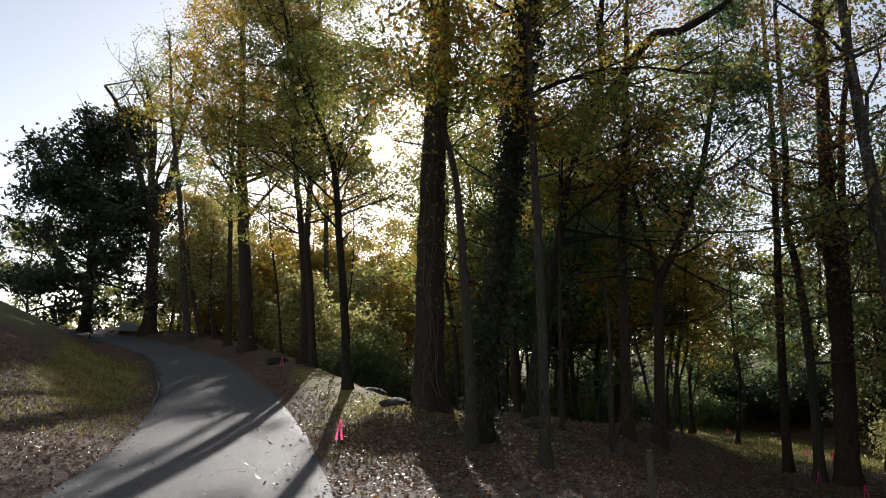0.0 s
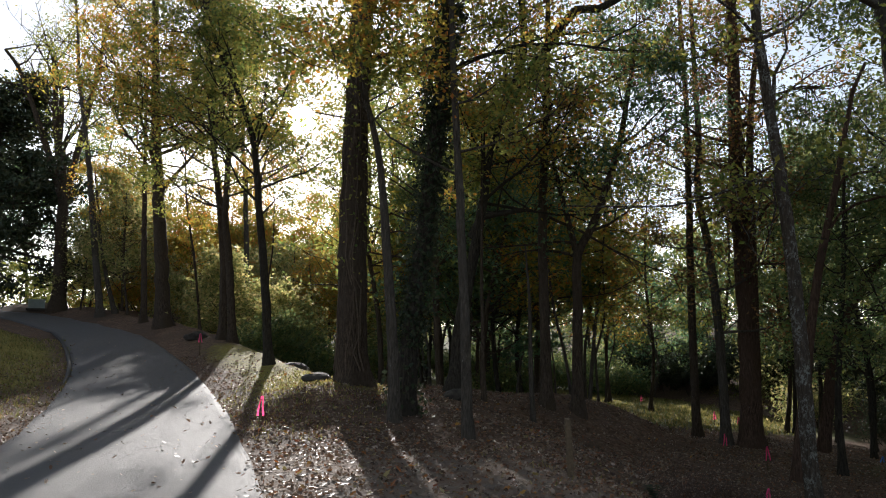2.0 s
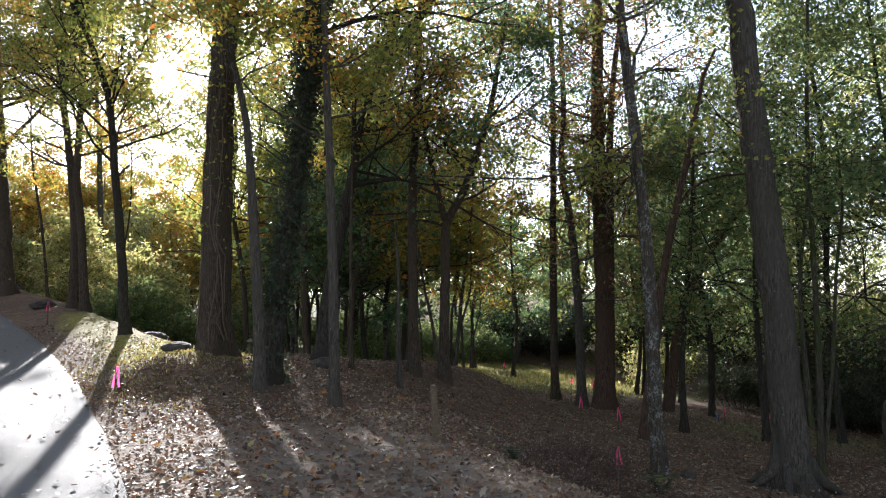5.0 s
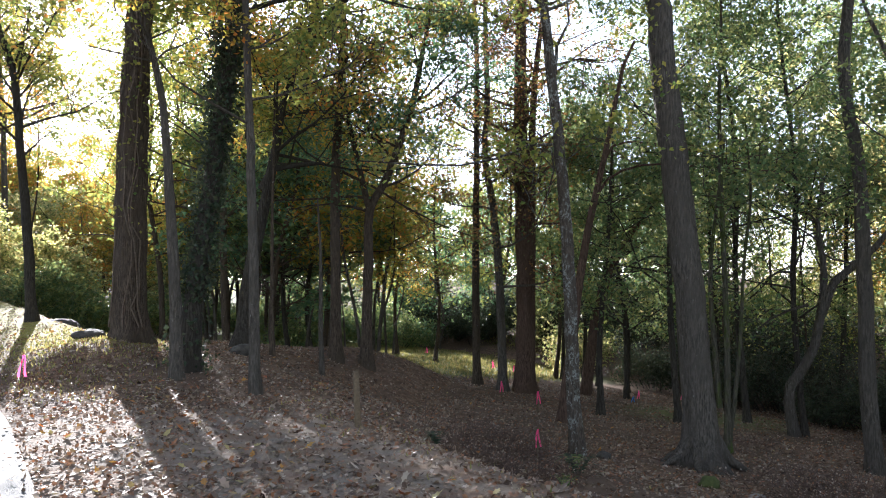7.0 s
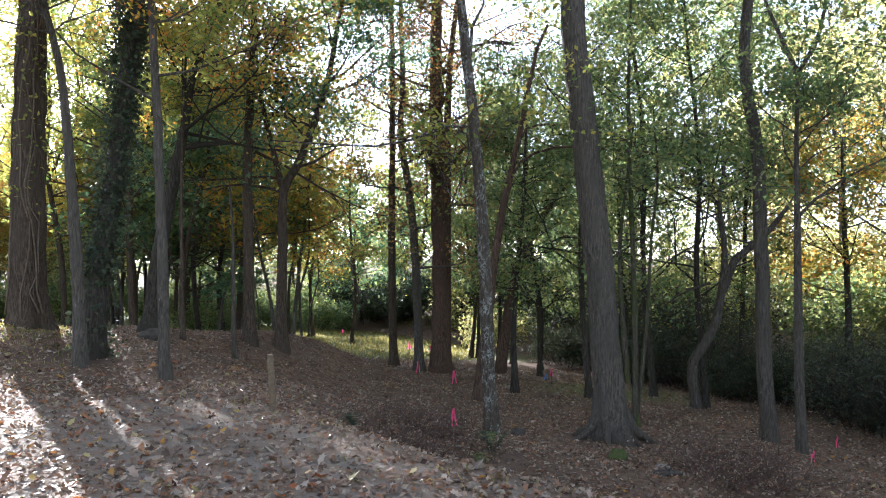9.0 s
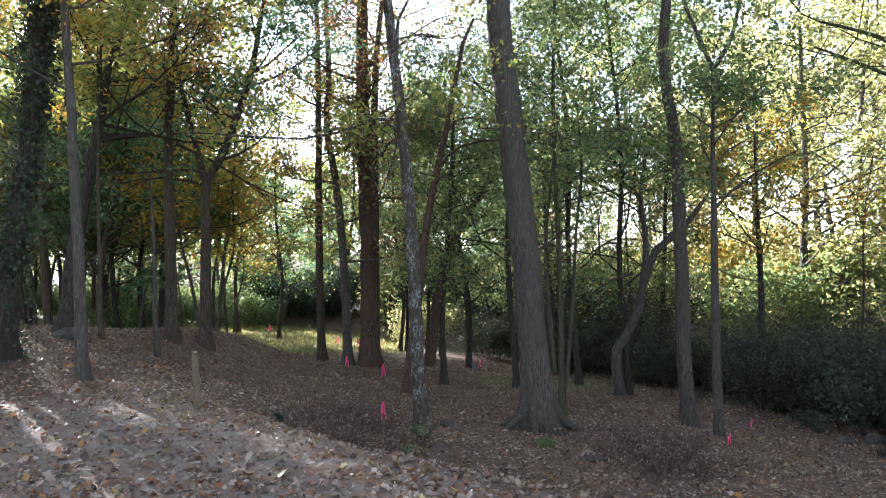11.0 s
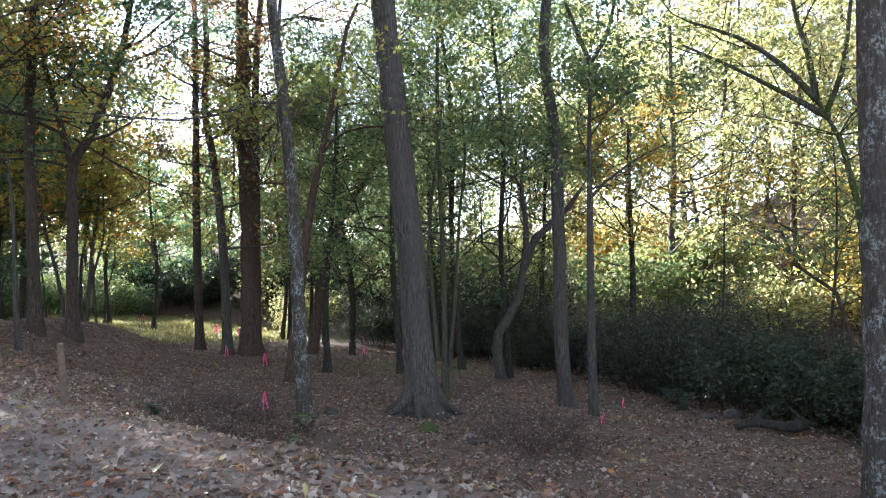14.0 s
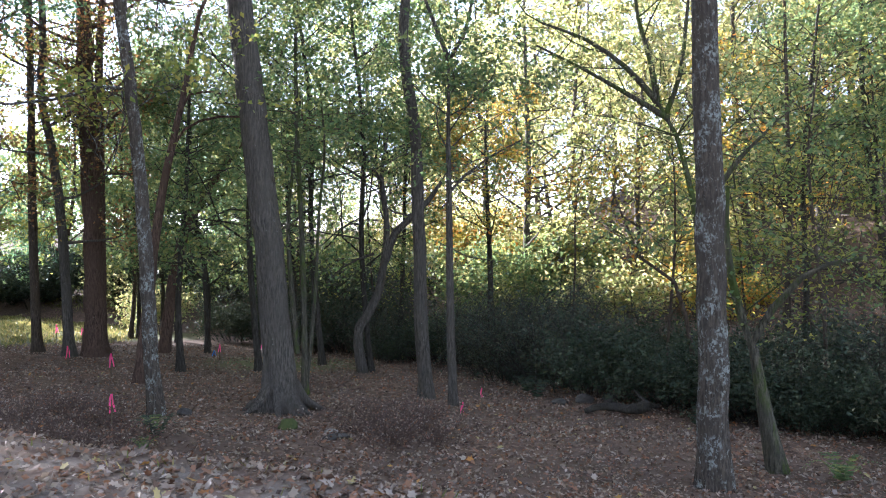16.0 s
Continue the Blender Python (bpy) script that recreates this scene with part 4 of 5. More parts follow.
scatter(woodland_tree("leafy dark green tree on the lower ground", "green", "dark", 12, 0.16, 9500, 2.4, 3.4, 0.085, 221, limbs=34), [(37.5, 20), (42.0, 21.5), (34.0, 25), (29.5, 31), (45.5, 20.5), (40, 25.5), (47.5, 24), (32, 29), (75.5, 17.5), (81, 18.5)], 27, "leafy trees on the lower ground", 0.8, 1.1)
# four trees added sunward of the stream thicket, to cast shade on it
scatter(woodland_tree("thin-leaved olive tree added to shade the stream thicket", "olive", "brown", 11, 0.18, 3800, 3.2, 3.2, 0.12, 222, limbs=30), [(17.5, 41), (20.3, 36), (25.3, 34), (29, 31)], 28, "thin-leaved trees at the clearing", 0.85, 1.1)
scatter(woodland_tree("low leafy tree beyond the crest of the lane", "olive", "brown", 7, 0.18, 4200, 0.8, 3.4, 0.18, 223, limbs=36), [(-33, 66), (-30.5, 72), (-28, 64), (-25.8, 74), (-23.2, 66), (-20.8, 76), (-35.5, 74)], 29, "low trees beyond the crest", 0.75, 1.15)
scatter(woodland_tree("tall tree with a high crown behind the clearing", "teal", "grey", 19, 0.34, 6500, 8.0, 4.6, 0.17, 224, limbs=36), [(7.5, 66), (5, 62), (29.5, 74)], 31, "high-crowned trees behind the clearing", 0.85, 1.1)
# the far slope beyond the stream
scatter(woodland_tree("sunlit yellow-green tree on the far slope", "lime", "grey", 10, 0.25, 3800, 0.8, 4.0, 0.135, 207), [(az + rng.uniform(-1, 1), d) for az, d in zip(np.linspace(54, 94, 19), (36, 29, 42, 32, 39, 30, 45) * 3)] + [(43, 60), (47, 52), (51, 57), (40, 66)], 7, "trees on the far slope")
scatter(woodland_tree("sunlit golden tree on the far slope", "gold", "brown", 8, 0.2, 5000, 1.2, 3.4, 0.12, 208), [(50, 56), (73, 27), (78, 31), (84, 30)], 8, "trees on the far slope")
scatter(woodland_tree("tall tree at the top of the far slope", "lime", "grey", 15, 0.4, 5000, 2, 5.0, 0.24, 209), [(az, d) for az, d in zip(np.linspace(47, 95, 14), (54, 62, 50, 58) * 4)], 9, "tall trees on the far slope")
scatter(woodland_tree("shaded green tree by the stream", "green", "dark", 7, 0.14, 3800, 1.6, 2.4, 0.12, 210), [(34, 27), (37, 31), (40.5, 28), (31, 33), (21, 60), (24.5, 62), (18.5, 62), (22.8, 66), (27, 58), (5.5, 55), (8, 63), (11.5, 64), (13.5, 66), (15.5, 63), (17.2, 66), (3.5, 60)], 10, "trees by the stream", 0.7, 1.2)
# far woods
scatter(woodland_tree("distant woodland tree in autumn leaf", "olive", "brown", 13, 0.3, 4500, 0.8, 5, 0.33, 211, puff=0.5), spread(rng, 9, (-4, 44), (78, 104)) + [(-17, 84), (-15.2, 76), (-13.5, 88), (-12, 78), (-10.6, 92), (-9.2, 80), (-8, 90), (-6.8, 78), (-5.5, 94), (-4.2, 82), (-2.6, 90)], 11, "distant trees", 0.7, 1.1)
# ten unseen trees, added behind the viewpoint to hold back sky light
scatter(woodland_tree("unseen woodland tree added behind the viewpoint to dim the sky light", "olive", "brown", 15, 0.35, 3000, 5, 5, 0.3, 212, puff=0.5), spread(rng, 10, (120, 300), (18, 40)), 12, "trees behind")


def thicket(label, leaf_kind, wide, tall, leaves, size, seed, stems=15):
    """A dense broad shrub: many stems from the ground, leaves down to it."""
    r = np.random.default_rng(seed)
    root = tagged(new("shrub"), label, "shrub")
    t, tips = Tubes(), []
    for _ in range(stems):
        a, o = r.uniform(0, 6.283), r.uniform(0, wide * 0.35)
        way = np.array((math.cos(a) * 0.6, math.sin(a) * 0.6, 1.0))
        grow(t, tips, (math.cos(a) * o, math.sin(a) * o, -0.1), way / np.linalg.norm(way), tall * r.uniform(0.55, 1.0), 0.022, 1, r, 0.12, 4)
    tagged(under(new("stem_tangle", t.mesh("stem_tangle", BARK["dark"])), root), kind="stuff")
    tips = np.array(tips)
    at = tips[r.integers(0, len(tips), leaves)] + r.normal(0, 0.22, (leaves, 3))
    at[:, 2] = np.clip(at[:, 2], 0.02, None)
    tagged(under(new("foliage", leaf_mesh("foliage", at, size * 1.25, LEAF[leaf_kind], r, 0.3, simple=True)), root), kind="stuff")
    return root


# the nine front shrubs, 62 to 84 degrees, also stand in for deep shade
scatter(thicket("dense dark evergreen shrub beside the stream", "dark", 3.4, 2.6, 5600, 0.085, 301), [(az, stream_edge(az) + 1.0 + 3.5 * rng.random()) for az in np.linspace(36, 92, 24)] + [(az, stream_edge(az) + 0.3) for az in np.linspace(62, 84, 9)], 21, "thicket beside the stream", 0.42, 0.75)
scatter(thicket("dark tangled shrub at the edge of the clearing", "dark", 3.6, 3.2, 5500, 0.16, 302), [(az, d) for az, d in zip(np.linspace(16, 44, 16), np.linspace(61, 27, 16) + 3 * rng.random(16))] + [(az, 62 + 9 * rng.random()) for az in np.linspace(1, 36, 15)], 22, "thicket at the clearing", 0.65, 1.05)
scatter(thicket("leafy green undergrowth shrub", "green", 3.0, 2.2, 5500, 0.105, 303), spread(rng, 9, (-9, 12), (32, 50)) + [(az, 50 + 8 * rng.random()) for az in np.linspace(3, 19, 10)] + spread(rng, 4, (40, 90), (24, 32)), 23, "undergrowth shrubs", 0.7, 1.3)
scatter(thicket("yellowing undergrowth shrub in the sun", "gold", 2.6, 2.4, 4000, 0.13, 304), [(-15.5, 52), (-13, 55), (-10.5, 50), (-9, 57), (-7, 53), (-5, 58)] + spread(rng, 5, (52, 92), (25, 36)) + spread(rng, 5, (-33, -24), (66, 80)), 24, "yellowing shrubs", 0.7, 1.3)


scatter(thicket("thin grey-green shrub in the streamside thicket", "dusk", 2.4, 2.8, 3200, 0.065, 305, 20), [(az, stream_edge(az) + 0.6 + 3 * rng.random()) for az in rng.uniform(40, 92, 20)], 25, "thin shrubs beside the stream", 0.5, 0.95)
scatter(thicket("half-bare brown shrub in the streamside thicket", "dusk", 2.2, 2.4, 900, 0.06, 306, 26), [(az, stream_edge(az) + 0.4 + 2.5 * rng.random()) for az in rng.uniform(42, 92, 20)], 26, "half-bare shrubs beside the stream", 0.6, 1.1)


scatter(thicket("sunlit yellow-green shrub on the far slope", "lime", 3.0, 2.6, 3600, 0.11, 307, 16), spread(rng, 20, (52, 92), (25, 42)) + [(az, d) for az, d in zip(np.linspace(29, 51, 12), (44, 36, 50, 40) * 3)], 30, "shrubs on the far slope", 0.7, 1.3)


# the magnolia by the lane: a dense dark cone down to the ground
def magnolia():
    x, y = polar(-24.6, 55)
    z = ground_at(x, y)
    return tree("dense dark evergreen magnolia with a conical crown", 0.7, [(x, y, z), (x + 0.1, y, z + 5), (x, y, z + 10), (x + 0.2, y, z + 14)], "dark", "dark",
                26000, 1.6, 76, 5.4, 0.24, seed=401, name="magnolia_tree", up=-0.08, puff=0.4, clump=1.0, depth=1, split=False)


magnolia()

# ---------------------------------------------------------------- fallen leaves, grass
def on_floor(x, y):
    z = floor_z(x, y)
    on = abs(road_gap(x, y)) < ROAD_WIDE / 2
    return np.where(on, ground_z(x, y) + 0.05, z)


def litter(name, label, n, d, size, leaf_kind, seed, keep, az=(-42, 96), power=1.0, slim=0.7, lift=0.015, flat=0.72, jitter=0.55, lobed=False):
    r = np.random.default_rng(seed)
    a = np.radians(r.uniform(*az, n))
    dist = d[0] + (d[1] - d[0]) * r.random(n) ** power
    x, y = dist * np.sin(a), dist * np.cos(a)
    m = r.random(n) < keep(x, y)
    x, y = x[m], y[m]
    at = np.stack((x, y, on_floor(x, y) + lift + 0.01 * r.random(len(x))), -1)
    me = lobed_leaf_mesh(name, at - (0, 0, 0.012), size, LEAF[leaf_kind], r) if lobed else leaf_mesh(name, at, size, LEAF[leaf_kind], r, flat, slim, jitter)
    tagged(new(name, me), label, "leaves", kind="stuff")


def off_road(x, y):
    return step(1.5, 1.75, abs(road_gap(x, y)))


def litter_keep(x, y):
    grit = (1 - step(-1.0, 0.3, x - shoulder_x(y))) * (1 - step(9.5, 12.5, y))
    moss = np.exp(-(((road_gap(x, y) - 3.7) / 1.2) ** 2)) * (y > 16) * (y < 28) * (x < 0.3)
    patch = 0.65 + 0.35 * np.clip(fuzz(x, y, 1.9, 5) * 1.6 + 0.4, -1, 1)
    return off_road(x, y) * (1 - 0.4 * grit) * (1 - 0.8 * moss) * patch


litter("fallen_leaves", "dry brown fallen leaves covering the woodland floor", 210000, (3.0, 28), 0.047, "litter", 501, litter_keep, power=0.95, flat=0.5)
litter("large_fallen_leaves", "large pale curled fallen leaves", 20000, (3.0, 15), 0.095, "litter", 502, lambda x, y: off_road(x, y) * (0.5 + 0.35 * fuzz(x, y, 1.9, 5)), lift=0.012, lobed=True)
litter("orange_leaves", "fresh orange and yellow fallen leaves", 7000, (3.2, 22), 0.095, "bright", 503, lambda x, y: off_road(x, y) * (0.2 + 0.8 * np.exp(-((road_gap(x, y) - 2.6) / 1.4) ** 2 * 0.6) + 0.7 * np.exp(-((x - 1.6) ** 2 / 4 + (y - 13.4) ** 2 / 3))), lift=0.012, lobed=True)
litter("leaves_on_road", "scattered brown leaves lying on the asphalt", 4200, (6, 34), 0.075, "litter", 504, lambda x, y: (abs(road_gap(x, y)) < 1.6) * (0.25 + 0.35 * step(0.9, 1.6, abs(road_gap(x, y)))), az=(-32, -2), lift=0.013, lobed=True)


def blades(name, label, n, seed, keep, az, d, tall=0.09):
    r = np.random.default_rng(seed)
    a, dist = np.radians(r.uniform(*az, n)), np.sqrt(r.uniform(d[0] ** 2, d[1] ** 2, n))
    x, y = dist * np.sin(a), dist * np.cos(a)
    m = r.random(n) < keep(x, y)
    x, y = x[m], y[m]
    k = len(x)
    z = on_floor(x, y)
    s, w, t = tall * r.uniform(0.5, 1.4, k), 0.006 + 0.0006 * np.hypot(x, y), r.uniform(0, 6.283, k)
    ux, uy = np.cos(t) * w, np.sin(t) * w
    lx, ly = r.normal(0, 0.4, k) * s, r.normal(0, 0.4, k) * s
    v = np.stack((np.stack((x - ux, y - uy, z - 0.01), -1), np.stack((x + ux, y + uy, z - 0.01), -1), np.stack((x + lx, y + ly, z + s), -1)), 1)
    tagged(new(name, mesh_of(name, v.reshape(-1, 3), np.full(k, 3), np.arange(3 * k), LEAF["grass"], False)), label, "grass", kind="stuff")


blades("grass", "short mossy grass on the hump beside the lane", 26000, 511, lambda x, y: np.exp(-((x + 1.1) ** 2 / 2.2 + (y - 16.3) ** 2 / 9)) * off_road(x, y), (-16, 2), (12, 28), 0.05)
blades("lawn_grass", "short sunlit grass of the clearing", 26000, 512, lambda x, y: step(24, 28, y) * step(3, 8, x), (8, 30), (26, 52), 0.10)
blades("verge_grass", "short grass on the verge of the lane", 16000, 513, lambda x, y: np.exp(-(((road_gap(x, y) + 3.4) / 1.5) ** 2)) * off_road(x, y), (-34, -18), (16, 36), 0.08)
blades("weeds", "sparse grass tufts on the gravelly shoulder", 5000, 514, lambda x, y: (np.exp(-((x - shoulder_x(y)) / 0.7) ** 2)) * (y < 12) * (fuzz(x, y, 4.0, 2) > 0.1), (5, 90), (3.5, 12), 0.06)


# ---------------------------------------------------------------- stakes with tape, post
def survey_stake(x, y, tall, tape, seed, lean=(0, 0), material=PINK, label="pale wooden survey stake tied with pink flagging tape"):
    r = np.random.default_rng(seed)
    root = tagged(new("survey_stake"), label, "stake", "survey stakes")
    root.location = (x, y, ground_at(x, y))
    bm = bmesh.new()
    bmesh.ops.create_cube(bm, size=1, matrix=Matrix.LocRotScale((lean[0] / 2, lean[1] / 2, tall / 2 - 0.06), Euler((-lean[1] / tall, lean[0] / tall, r.uniform(0, 3))), (0.03, 0.012, tall + 0.12)))
    bmesh.ops.bevel(bm, geom=bm.edges[:], offset=0.002, segments=1, affect="EDGES")
    stick = part("stake", bm, POST_WOOD, root)
    for side in (-1, 1):
        bm = bmesh.new()
        rows = []
        out = r.uniform(0.02, 0.05) * side
        for i in range(6):
            f = i / 5
            c = Vector((lean[0] + out * (0.3 + f) + 0.008 * math.sin(5 * f + seed), lean[1] + 0.012 * side, tall + 0.01 - tape * f))
            w = 0.010 + 0.008 * f
            rows.append((bm.verts.new(c + Vector((-w, 0.01 * math.sin(4 * f), 0))), bm.verts.new(c + Vector((w, -0.01 * math.sin(4 * f + 1), 0)))))
        for a, b in zip(rows, rows[1:]):
            bm.faces.new((a[0], a[1], b[1], b[0]))
        part("tape", bm, material, stick, "pink plastic tape" if material is PINK else "blue plastic tape")


survey_stake(-1.84, 13.95, 0.42, 0.34, 1, (0.06, 0))
survey_stake(-5.55, 27.1, 0.75, 0.30, 2)
survey_stake(5.63, 10.75, 0.52, 0.27, 3, (0.01, 0))
survey_stake(8.5, 16.2, 0.52, 0.30, 4, (0.02, 0))
survey_stake(9.1, 19.4, 0.50, 0.30, 5)
survey_stake(12.8, 18.4, 0.45, 0.22, 6)
survey_stake(14.5, 18.7, 0.45, 0.22, 7)
survey_stake(10.8, 8.4, 0.22, 0.18, 8, (0.02, 0))
survey_stake(11.8, 8.7, 0.34, 0.18, 9)
survey_stake(12.8, 28.1, 0.5, 0.3, 10)
survey_stake(12.5, 25.6, 0.5, 0.25, 11)
survey_stake(13.7, 38.3, 0.5, 0.3, 12)
survey_stake(13.1, 19.1, 0.2, 0.15, 13, material=BLUE, label="short survey stake tied with blue flagging tape")


def wooden_post():
    x, y = 2.4, 9.2
    bm = bmesh.new()
    bmesh.ops.create_cone(bm, cap_ends=True, segments=12, radius1=0.042, radius2=0.038, depth=0.82)
    r = np.random.default_rng(6)
    for v in bm.verts:
        v.co.x += r.normal(0, 0.003)
        v.co.z += r.normal(0, 0.012) if v.co.z > 0 else 0
    bmesh.ops.bevel(bm, geom=bm.edges[:], offset=0.004, segments=1, affect="EDGES")
    me = bpy.data.meshes.new("wooden_post")
    bm.to_mesh(me), bm.free()
    me.materials.append(OLD_POST)
    ob = tagged(new("wooden_post", me), "weathered round wooden post leaning on the gravel shoulder", "post")
    ob.matrix_basis = pose(x, y, ground_at(x, y) + 0.26, 1, -4, 20)


wooden_post()


# ---------------------------------------------------------------- stones, utility box
def stone(x, y, sx, sy, sz, seed, label, sink=0.35, material=STONE):
    bm = bmesh.new()
    bmesh.ops.create_icosphere(bm, subdivisions=3, radius=1)
    for v in bm.verts:
        k = 1 + 0.22 * noise.noise(v.co * 1.3 + Vector((seed * 7.1, 0, 0))) + 0.08 * noise.noise(v.co * 4 + Vector((seed, 0, 0)))
        v.co = Vector((v.co.x * sx, v.co.y * sy, v.co.z * sz)) * k
    me = bpy.data.meshes.new("rock")
    bm.to_mesh(me), bm.free()
    me.materials.append(material)
    ob = tagged(new("rock", me), label, "rock")
    ob.matrix_basis = pose(x, y, ground_at(x, y) + sz * (1 - 2 * sink), 0, 0, seed * 47)


stone(-6.6, 31.6, 0.5, 0.35, 0.22, 1, "low grey rock beside the lane")
stone(-2.0, 22.3, 0.75, 0.5, 0.34, 2, "low dark rock sunk into the mossy hump", 0.86)
stone(-1.35, 20.6, 0.55, 0.4, 0.26, 3, "low dark rock sunk into the mossy hump", 0.86)
stone(-1.0, 16.6, 0.3, 0.22, 0.13, 4, "small dark rock beside a trunk")
stone(1.9, 16.6, 0.35, 0.25, 0.18, 5, "small dark rock beside a trunk")
stone(7.9, 8.6, 0.13, 0.08, 0.04, 6, "pale flat stone among the leaves", material=PALE_WOOD)
stone(7.6, 8.2, 0.2, 0.12, 0.05, 7, "flat grey stone among the leaves")
MOSS_STONE = plain("mossy_stone", (0.04, 0.05, 0.014), (0.08, 0.09, 0.025), 14, 0.95, 0.8)
stone(7.7, 9.35, 0.16, 0.14, 0.12, 8, "small mossy stone at the foot of a trunk", material=MOSS_STONE)
stone(7.2, 11.35, 0.15, 0.12, 0.09, 9, "grey stone at the foot of a trunk")
stone(13.3, 7.9, 0.16, 0.12, 0.10, 10, "pale stone on the stream bank")
stone(13.9, 7.7, 0.2, 0.16, 0.12, 11, "pale stone on the stream bank")
stone(14.4, 7.4, 0.2, 0.16, 0.12, 12, "pale stone on the stream bank")


def utility_box():
    x, y = -19.9, 49.6
    root = tagged(new("utility_box"), "grey-green metal utility box beside the lane", "utility box")
    root.matrix_basis = pose(x, y, ground_at(x, y), 0, 0, 20)
    for name, size, z in (("pad", (1.1, 0.9, 0.12), 0.06), ("cabinet", (0.9, 0.7, 0.5), 0.36), ("lid", (0.96, 0.76, 0.07), 0.64)):
        bm = bmesh.new()
        bmesh.ops.create_cube(bm, size=1, matrix=Matrix.LocRotScale((0, 0, z), None, size))
        bmesh.ops.bevel(bm, geom=bm.edges[:], offset=0.02, segments=2, affect="EDGES")
        part(name, bm, STONE if name == "pad" else BOX_PAINT, root)


utility_box()


# ---------------------------------------------------------------- ivy and vines on the trunks
def climbers():
    r = np.random.default_rng(61)
    root, pts, rad = TRUNKS["leaning trunk wrapped in dark evergreen ivy"]
    n = 9000
    f = r.random(n) * 0.8 * (len(pts) - 2)
    i = f.astype(int)
    c = pts[i] + (pts[i + 1] - pts[i]) * (f - i)[:, None]
    a = r.uniform(0, 6.283, n)
    q = (rad[i] + np.abs(r.normal(0.03, 0.09, n)) * (1 + 0.8 * np.sin(c[:, 2] * 2.3) ** 2))[:, None]
    at = c + q * np.stack((np.cos(a), np.sin(a), np.zeros(n)), -1)
    keep = (c[:, 2] > 1.2) | (r.random(n) < 0.25)
    tagged(under(new("ivy", leaf_mesh("ivy", at[keep], 0.085, LEAF["dark"], r, 0.0, 0.8)), root, "dark glossy ivy leaves"), kind="stuff")
    root, pts, rad = TRUNKS["tall trunk with woody vines climbing its deeply furrowed bark"]
    for k in range(5):
        t, a0, turn, top = Tubes(), r.uniform(0, 6.283), r.uniform(-0.5, 0.5), int(r.uniform(0.35, 0.85) * len(pts))
        i = np.arange(2, top)
        a = a0 + turn * np.linspace(0, 2, len(i)) + 0.3 * np.sin(np.linspace(0, 17, len(i)) + 2 * k) + 0.12 * np.sin(np.linspace(0, 41, len(i)) + k)
        off = (rad[i] * 1.02 + 0.01 + 0.25 * np.exp(-pts[i][:, 2] / 0.25) * 0.3)[:, None]
        line = pts[i] + off * np.stack((np.cos(a), np.sin(a), np.zeros(len(i))), -1)
        t.add(line, np.linspace(0.018, 0.007, len(line)), 6)
        under(new("vine", t.mesh("vine", VINE_BARK)), root, "woody climbing vine")
    n = 2600
    i = r.integers(2, int(len(pts) * 0.9), n)
    a = r.uniform(0, 6.283, n)
    at = pts[i] + (rad[i] + np.abs(r.normal(0.02, 0.10, n)))[:, None] * np.stack((np.cos(a), np.sin(a), np.zeros(n)), -1) + r.normal(0, 0.12, (n, 3)) * (0, 0, 1)
    keep = pts[i][:, 2] > 2.5 * r.random(n) + 1.5
    tagged(under(new("ivy", leaf_mesh("ivy", at[keep], 0.08, LEAF["olive"], r, 0.0, 0.75)), root, "small vine leaves"), kind="stuff")


climbers()


# ---------------------------------------------------------------- low plants, brush, dead wood
def fern(x, y, size, seed, label="low dark green fern on the leaf litter"):
    r = np.random.default_rng(seed)
    root = tagged(new("fern"), label, "fern", "ferns")
    root.location = (x, y, ground_at(x, y))
    for _ in range(int(r.integers(9, 14))):
        a, out = r.uniform(0, 6.283), size * r.uniform(0.7, 1.1)
        s = np.linspace(0, 1, 12)
        spine = np.stack((np.cos(a) * out * s, np.sin(a) * out * s, size * (0.75 * np.sin(s * 2.3) * 0.9)), -1)
        v, faces = [], []
        for i, p in enumerate(spine[1:], 1):
            w = size * 0.22 * (1 - s[i]) + 0.01
            side = np.array((-math.sin(a), math.cos(a), -0.15))
            fwd = spine[i] - spine[i - 1]
            for q in (-1, 1):
                k = len(v)
                tip = p + side * (1, 1, q) * q * w + fwd * 0.5
                v += [p - fwd * 0.35, tip, p + fwd * 0.35]
                faces += [k, k + 1, k + 2]
        under(new("frond", mesh_of("frond", v, np.full(len(faces) // 3, 3), faces, LEAF["dark" if seed % 2 else "green"], False)), root)


fern(5.75, 9.75, 0.42, 1), fern(5.95, 10.2, 0.3, 2), fern(3.75, 10.1, 0.25, 3), fern(10.3, 2.2, 0.45, 4), fern(5.3, 9.3, 0.25, 6)
fern(13.6, 8.6, 0.5, 5), fern(14.3, 9.3, 0.5, 7), fern(12.9, 5.0, 0.45, 9), fern(15.6, 10.6, 0.5, 11), fern(14.5, 5.2, 0.5, 13), fern(11.2, 1.6, 0.45, 15)


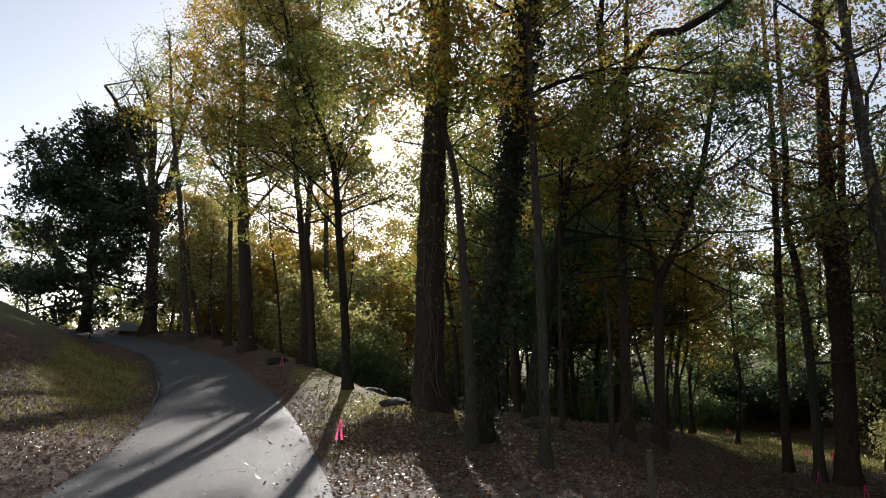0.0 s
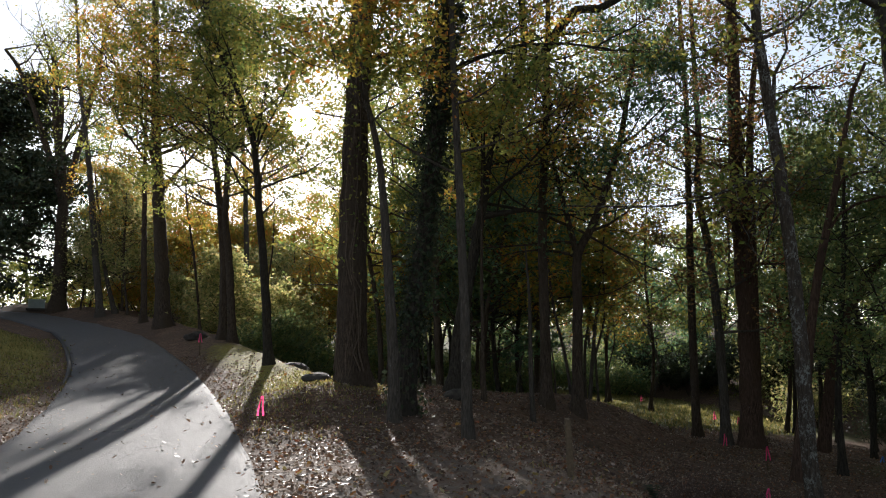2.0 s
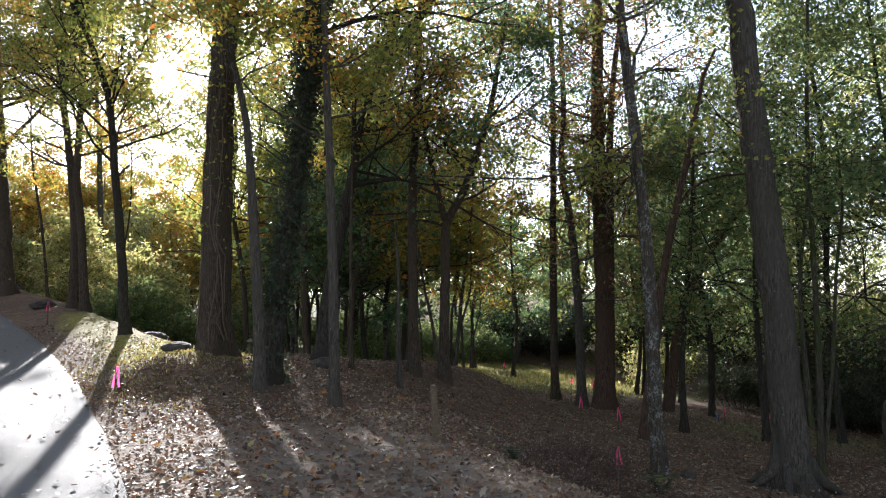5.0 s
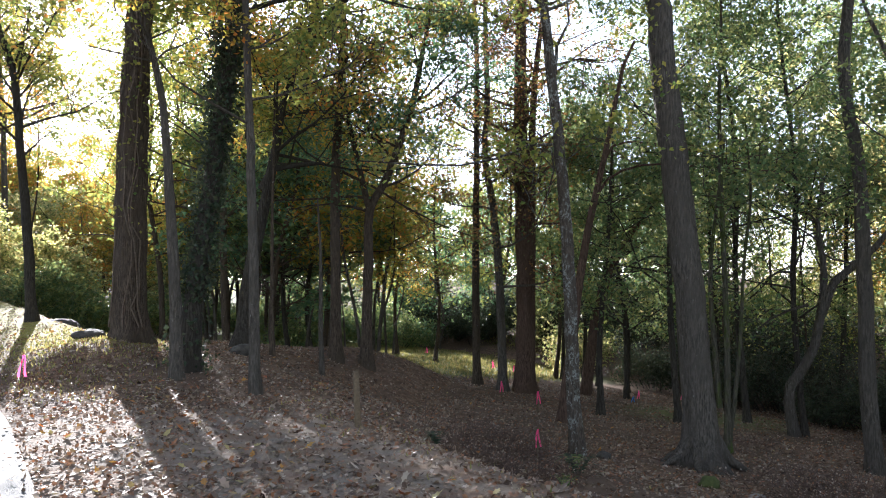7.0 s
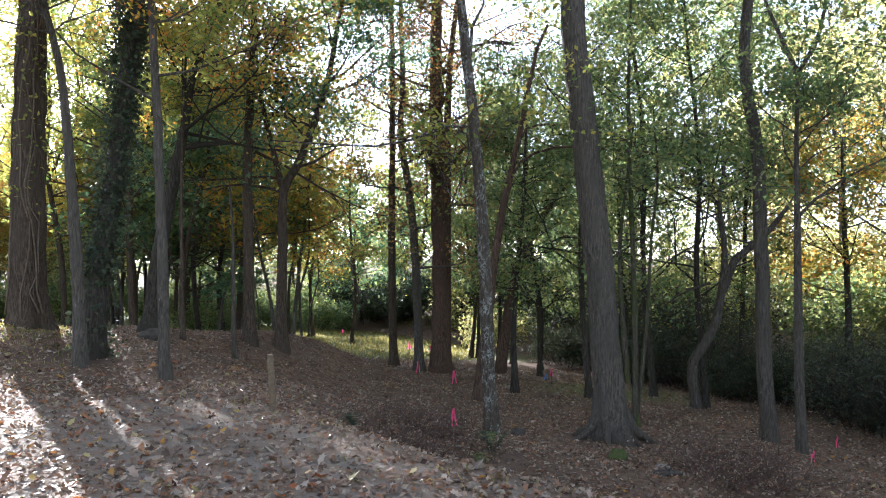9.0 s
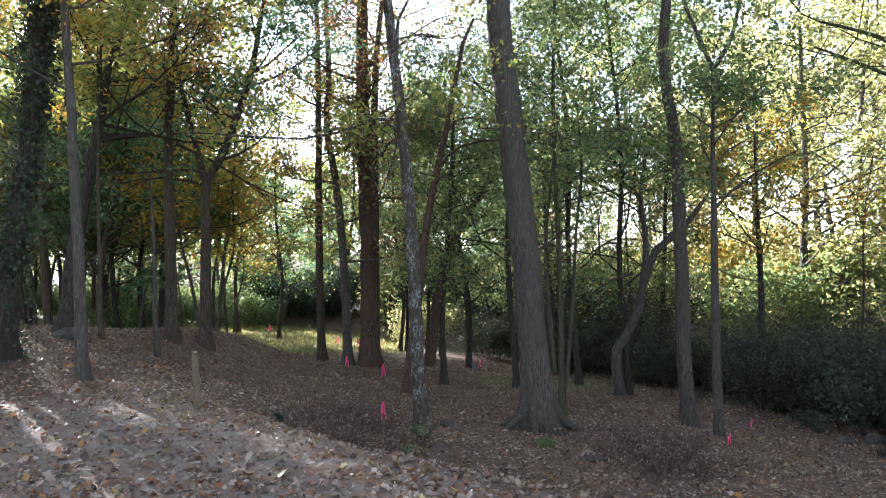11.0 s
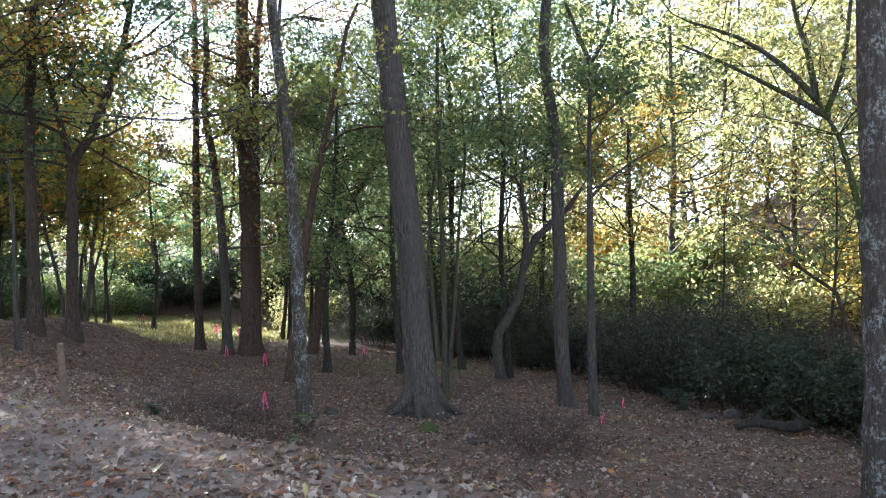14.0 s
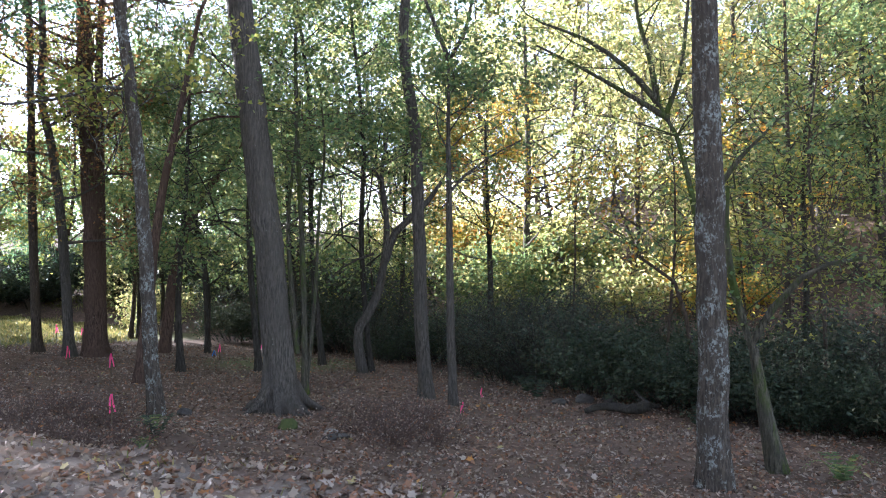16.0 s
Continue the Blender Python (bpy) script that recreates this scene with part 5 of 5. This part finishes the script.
def brush(x, y, wide, tall, n, seed, label="low tangle of leafless dead twigs"):
    r = np.random.default_rng(seed)
    t, tips = Tubes(), []
    for _ in range(n):
        o = r.normal(0, wide * 0.35, 2)
        way = np.array((r.normal(0, 0.7), r.normal(0, 0.7), r.uniform(0.25, 1.0)))
        z = float(floor_z(x + o[0], y + o[1])) - ground_at(x, y)
        grow(t, tips, (o[0], o[1], z - 0.02), way / np.linalg.norm(way), tall * r.uniform(0.6, 1.2), 0.006, 1, r, 0.1, 4, 1.0)
    root = tagged(new("brush", t.mesh("brush", DEAD_TWIG)), label, "brush", kind="stuff")
    root.location = (x, y, ground_at(x, y))
    tips = np.array(tips)
    pick = tips[r.integers(0, len(tips), n * 12)] + r.normal(0, 0.05, (n * 12, 3))
    tagged(under(new("withered_leaves", leaf_mesh("withered_leaves", pick, 0.035, LEAF["litter"], r, 0.2)), root), kind="stuff")


brush(8.8, 8.2, 1.3, 0.5, 120, 71), brush(8.2, 7.4, 1.1, 0.45, 90, 72), brush(4.7, 9.8, 1.3, 0.36, 100, 73), brush(5.3, 11.4, 1.4, 0.42, 120, 74)
brush(6.3, 12.9, 1.2, 0.3, 30, 75), brush(10.9, 12.5, 1.0, 0.45, 26, 76), brush(4.4, 8.0, 0.8, 0.3, 30, 77)


def fallen_log():
    r = np.random.default_rng(81)
    root = tagged(new("fallen_log"), "dark fallen log with a torn root end on the stream bank", "log")
    a, b = np.array((12.75, 7.05, 0.0)), np.array((13.35, 6.05, 0.0))
    root.location = (*a[:2], ground_at(*a[:2]))
    line = []
    for f in np.linspace(0, 1, 7):
        p = a + (b - a) * f
        line.append((p[0] - a[0], p[1] - a[1], ground_at(p[0], p[1]) - ground_at(*a[:2]) + 0.05 + 0.2 * f + 0.05 * math.sin(6 * f)))
    t = Tubes()
    t.add(curve_points(line, 0.15), np.linspace(0.05, 0.10, len(curve_points(line, 0.15))), 10, 0.14, r)
    under(new("trunk", t.mesh("trunk", BARK["dark"])), root)
    for _ in range(7):
        t = Tubes()
        way = np.array((r.uniform(0.2, 0.6), r.normal(0, 0.6), r.normal(0.1, 0.6)))
        p = np.array(line[-1])
        t.add(np.array([p, p + way * 0.16, p + way * 0.3 + r.normal(0, 0.04, 3)]), (0.05, 0.03, 0.012), 6)
        under(new("root", t.mesh("root", BARK["dark"])), root)


fallen_log()


def pale_stick():
    t = Tubes()
    x, y = 15.6, 9.9
    t.add(np.array([(0, 0, -0.05), (-0.02, 0, 0.8), (-0.08, 0.02, 1.5)]), (0.016, 0.014, 0.008), 7)
    ob = tagged(new("stick", t.mesh("stick", PALE_WOOD)), "pale bare stick standing in the thicket", "stick")
    ob.location = (x, y, ground_at(x, y))


pale_stick()
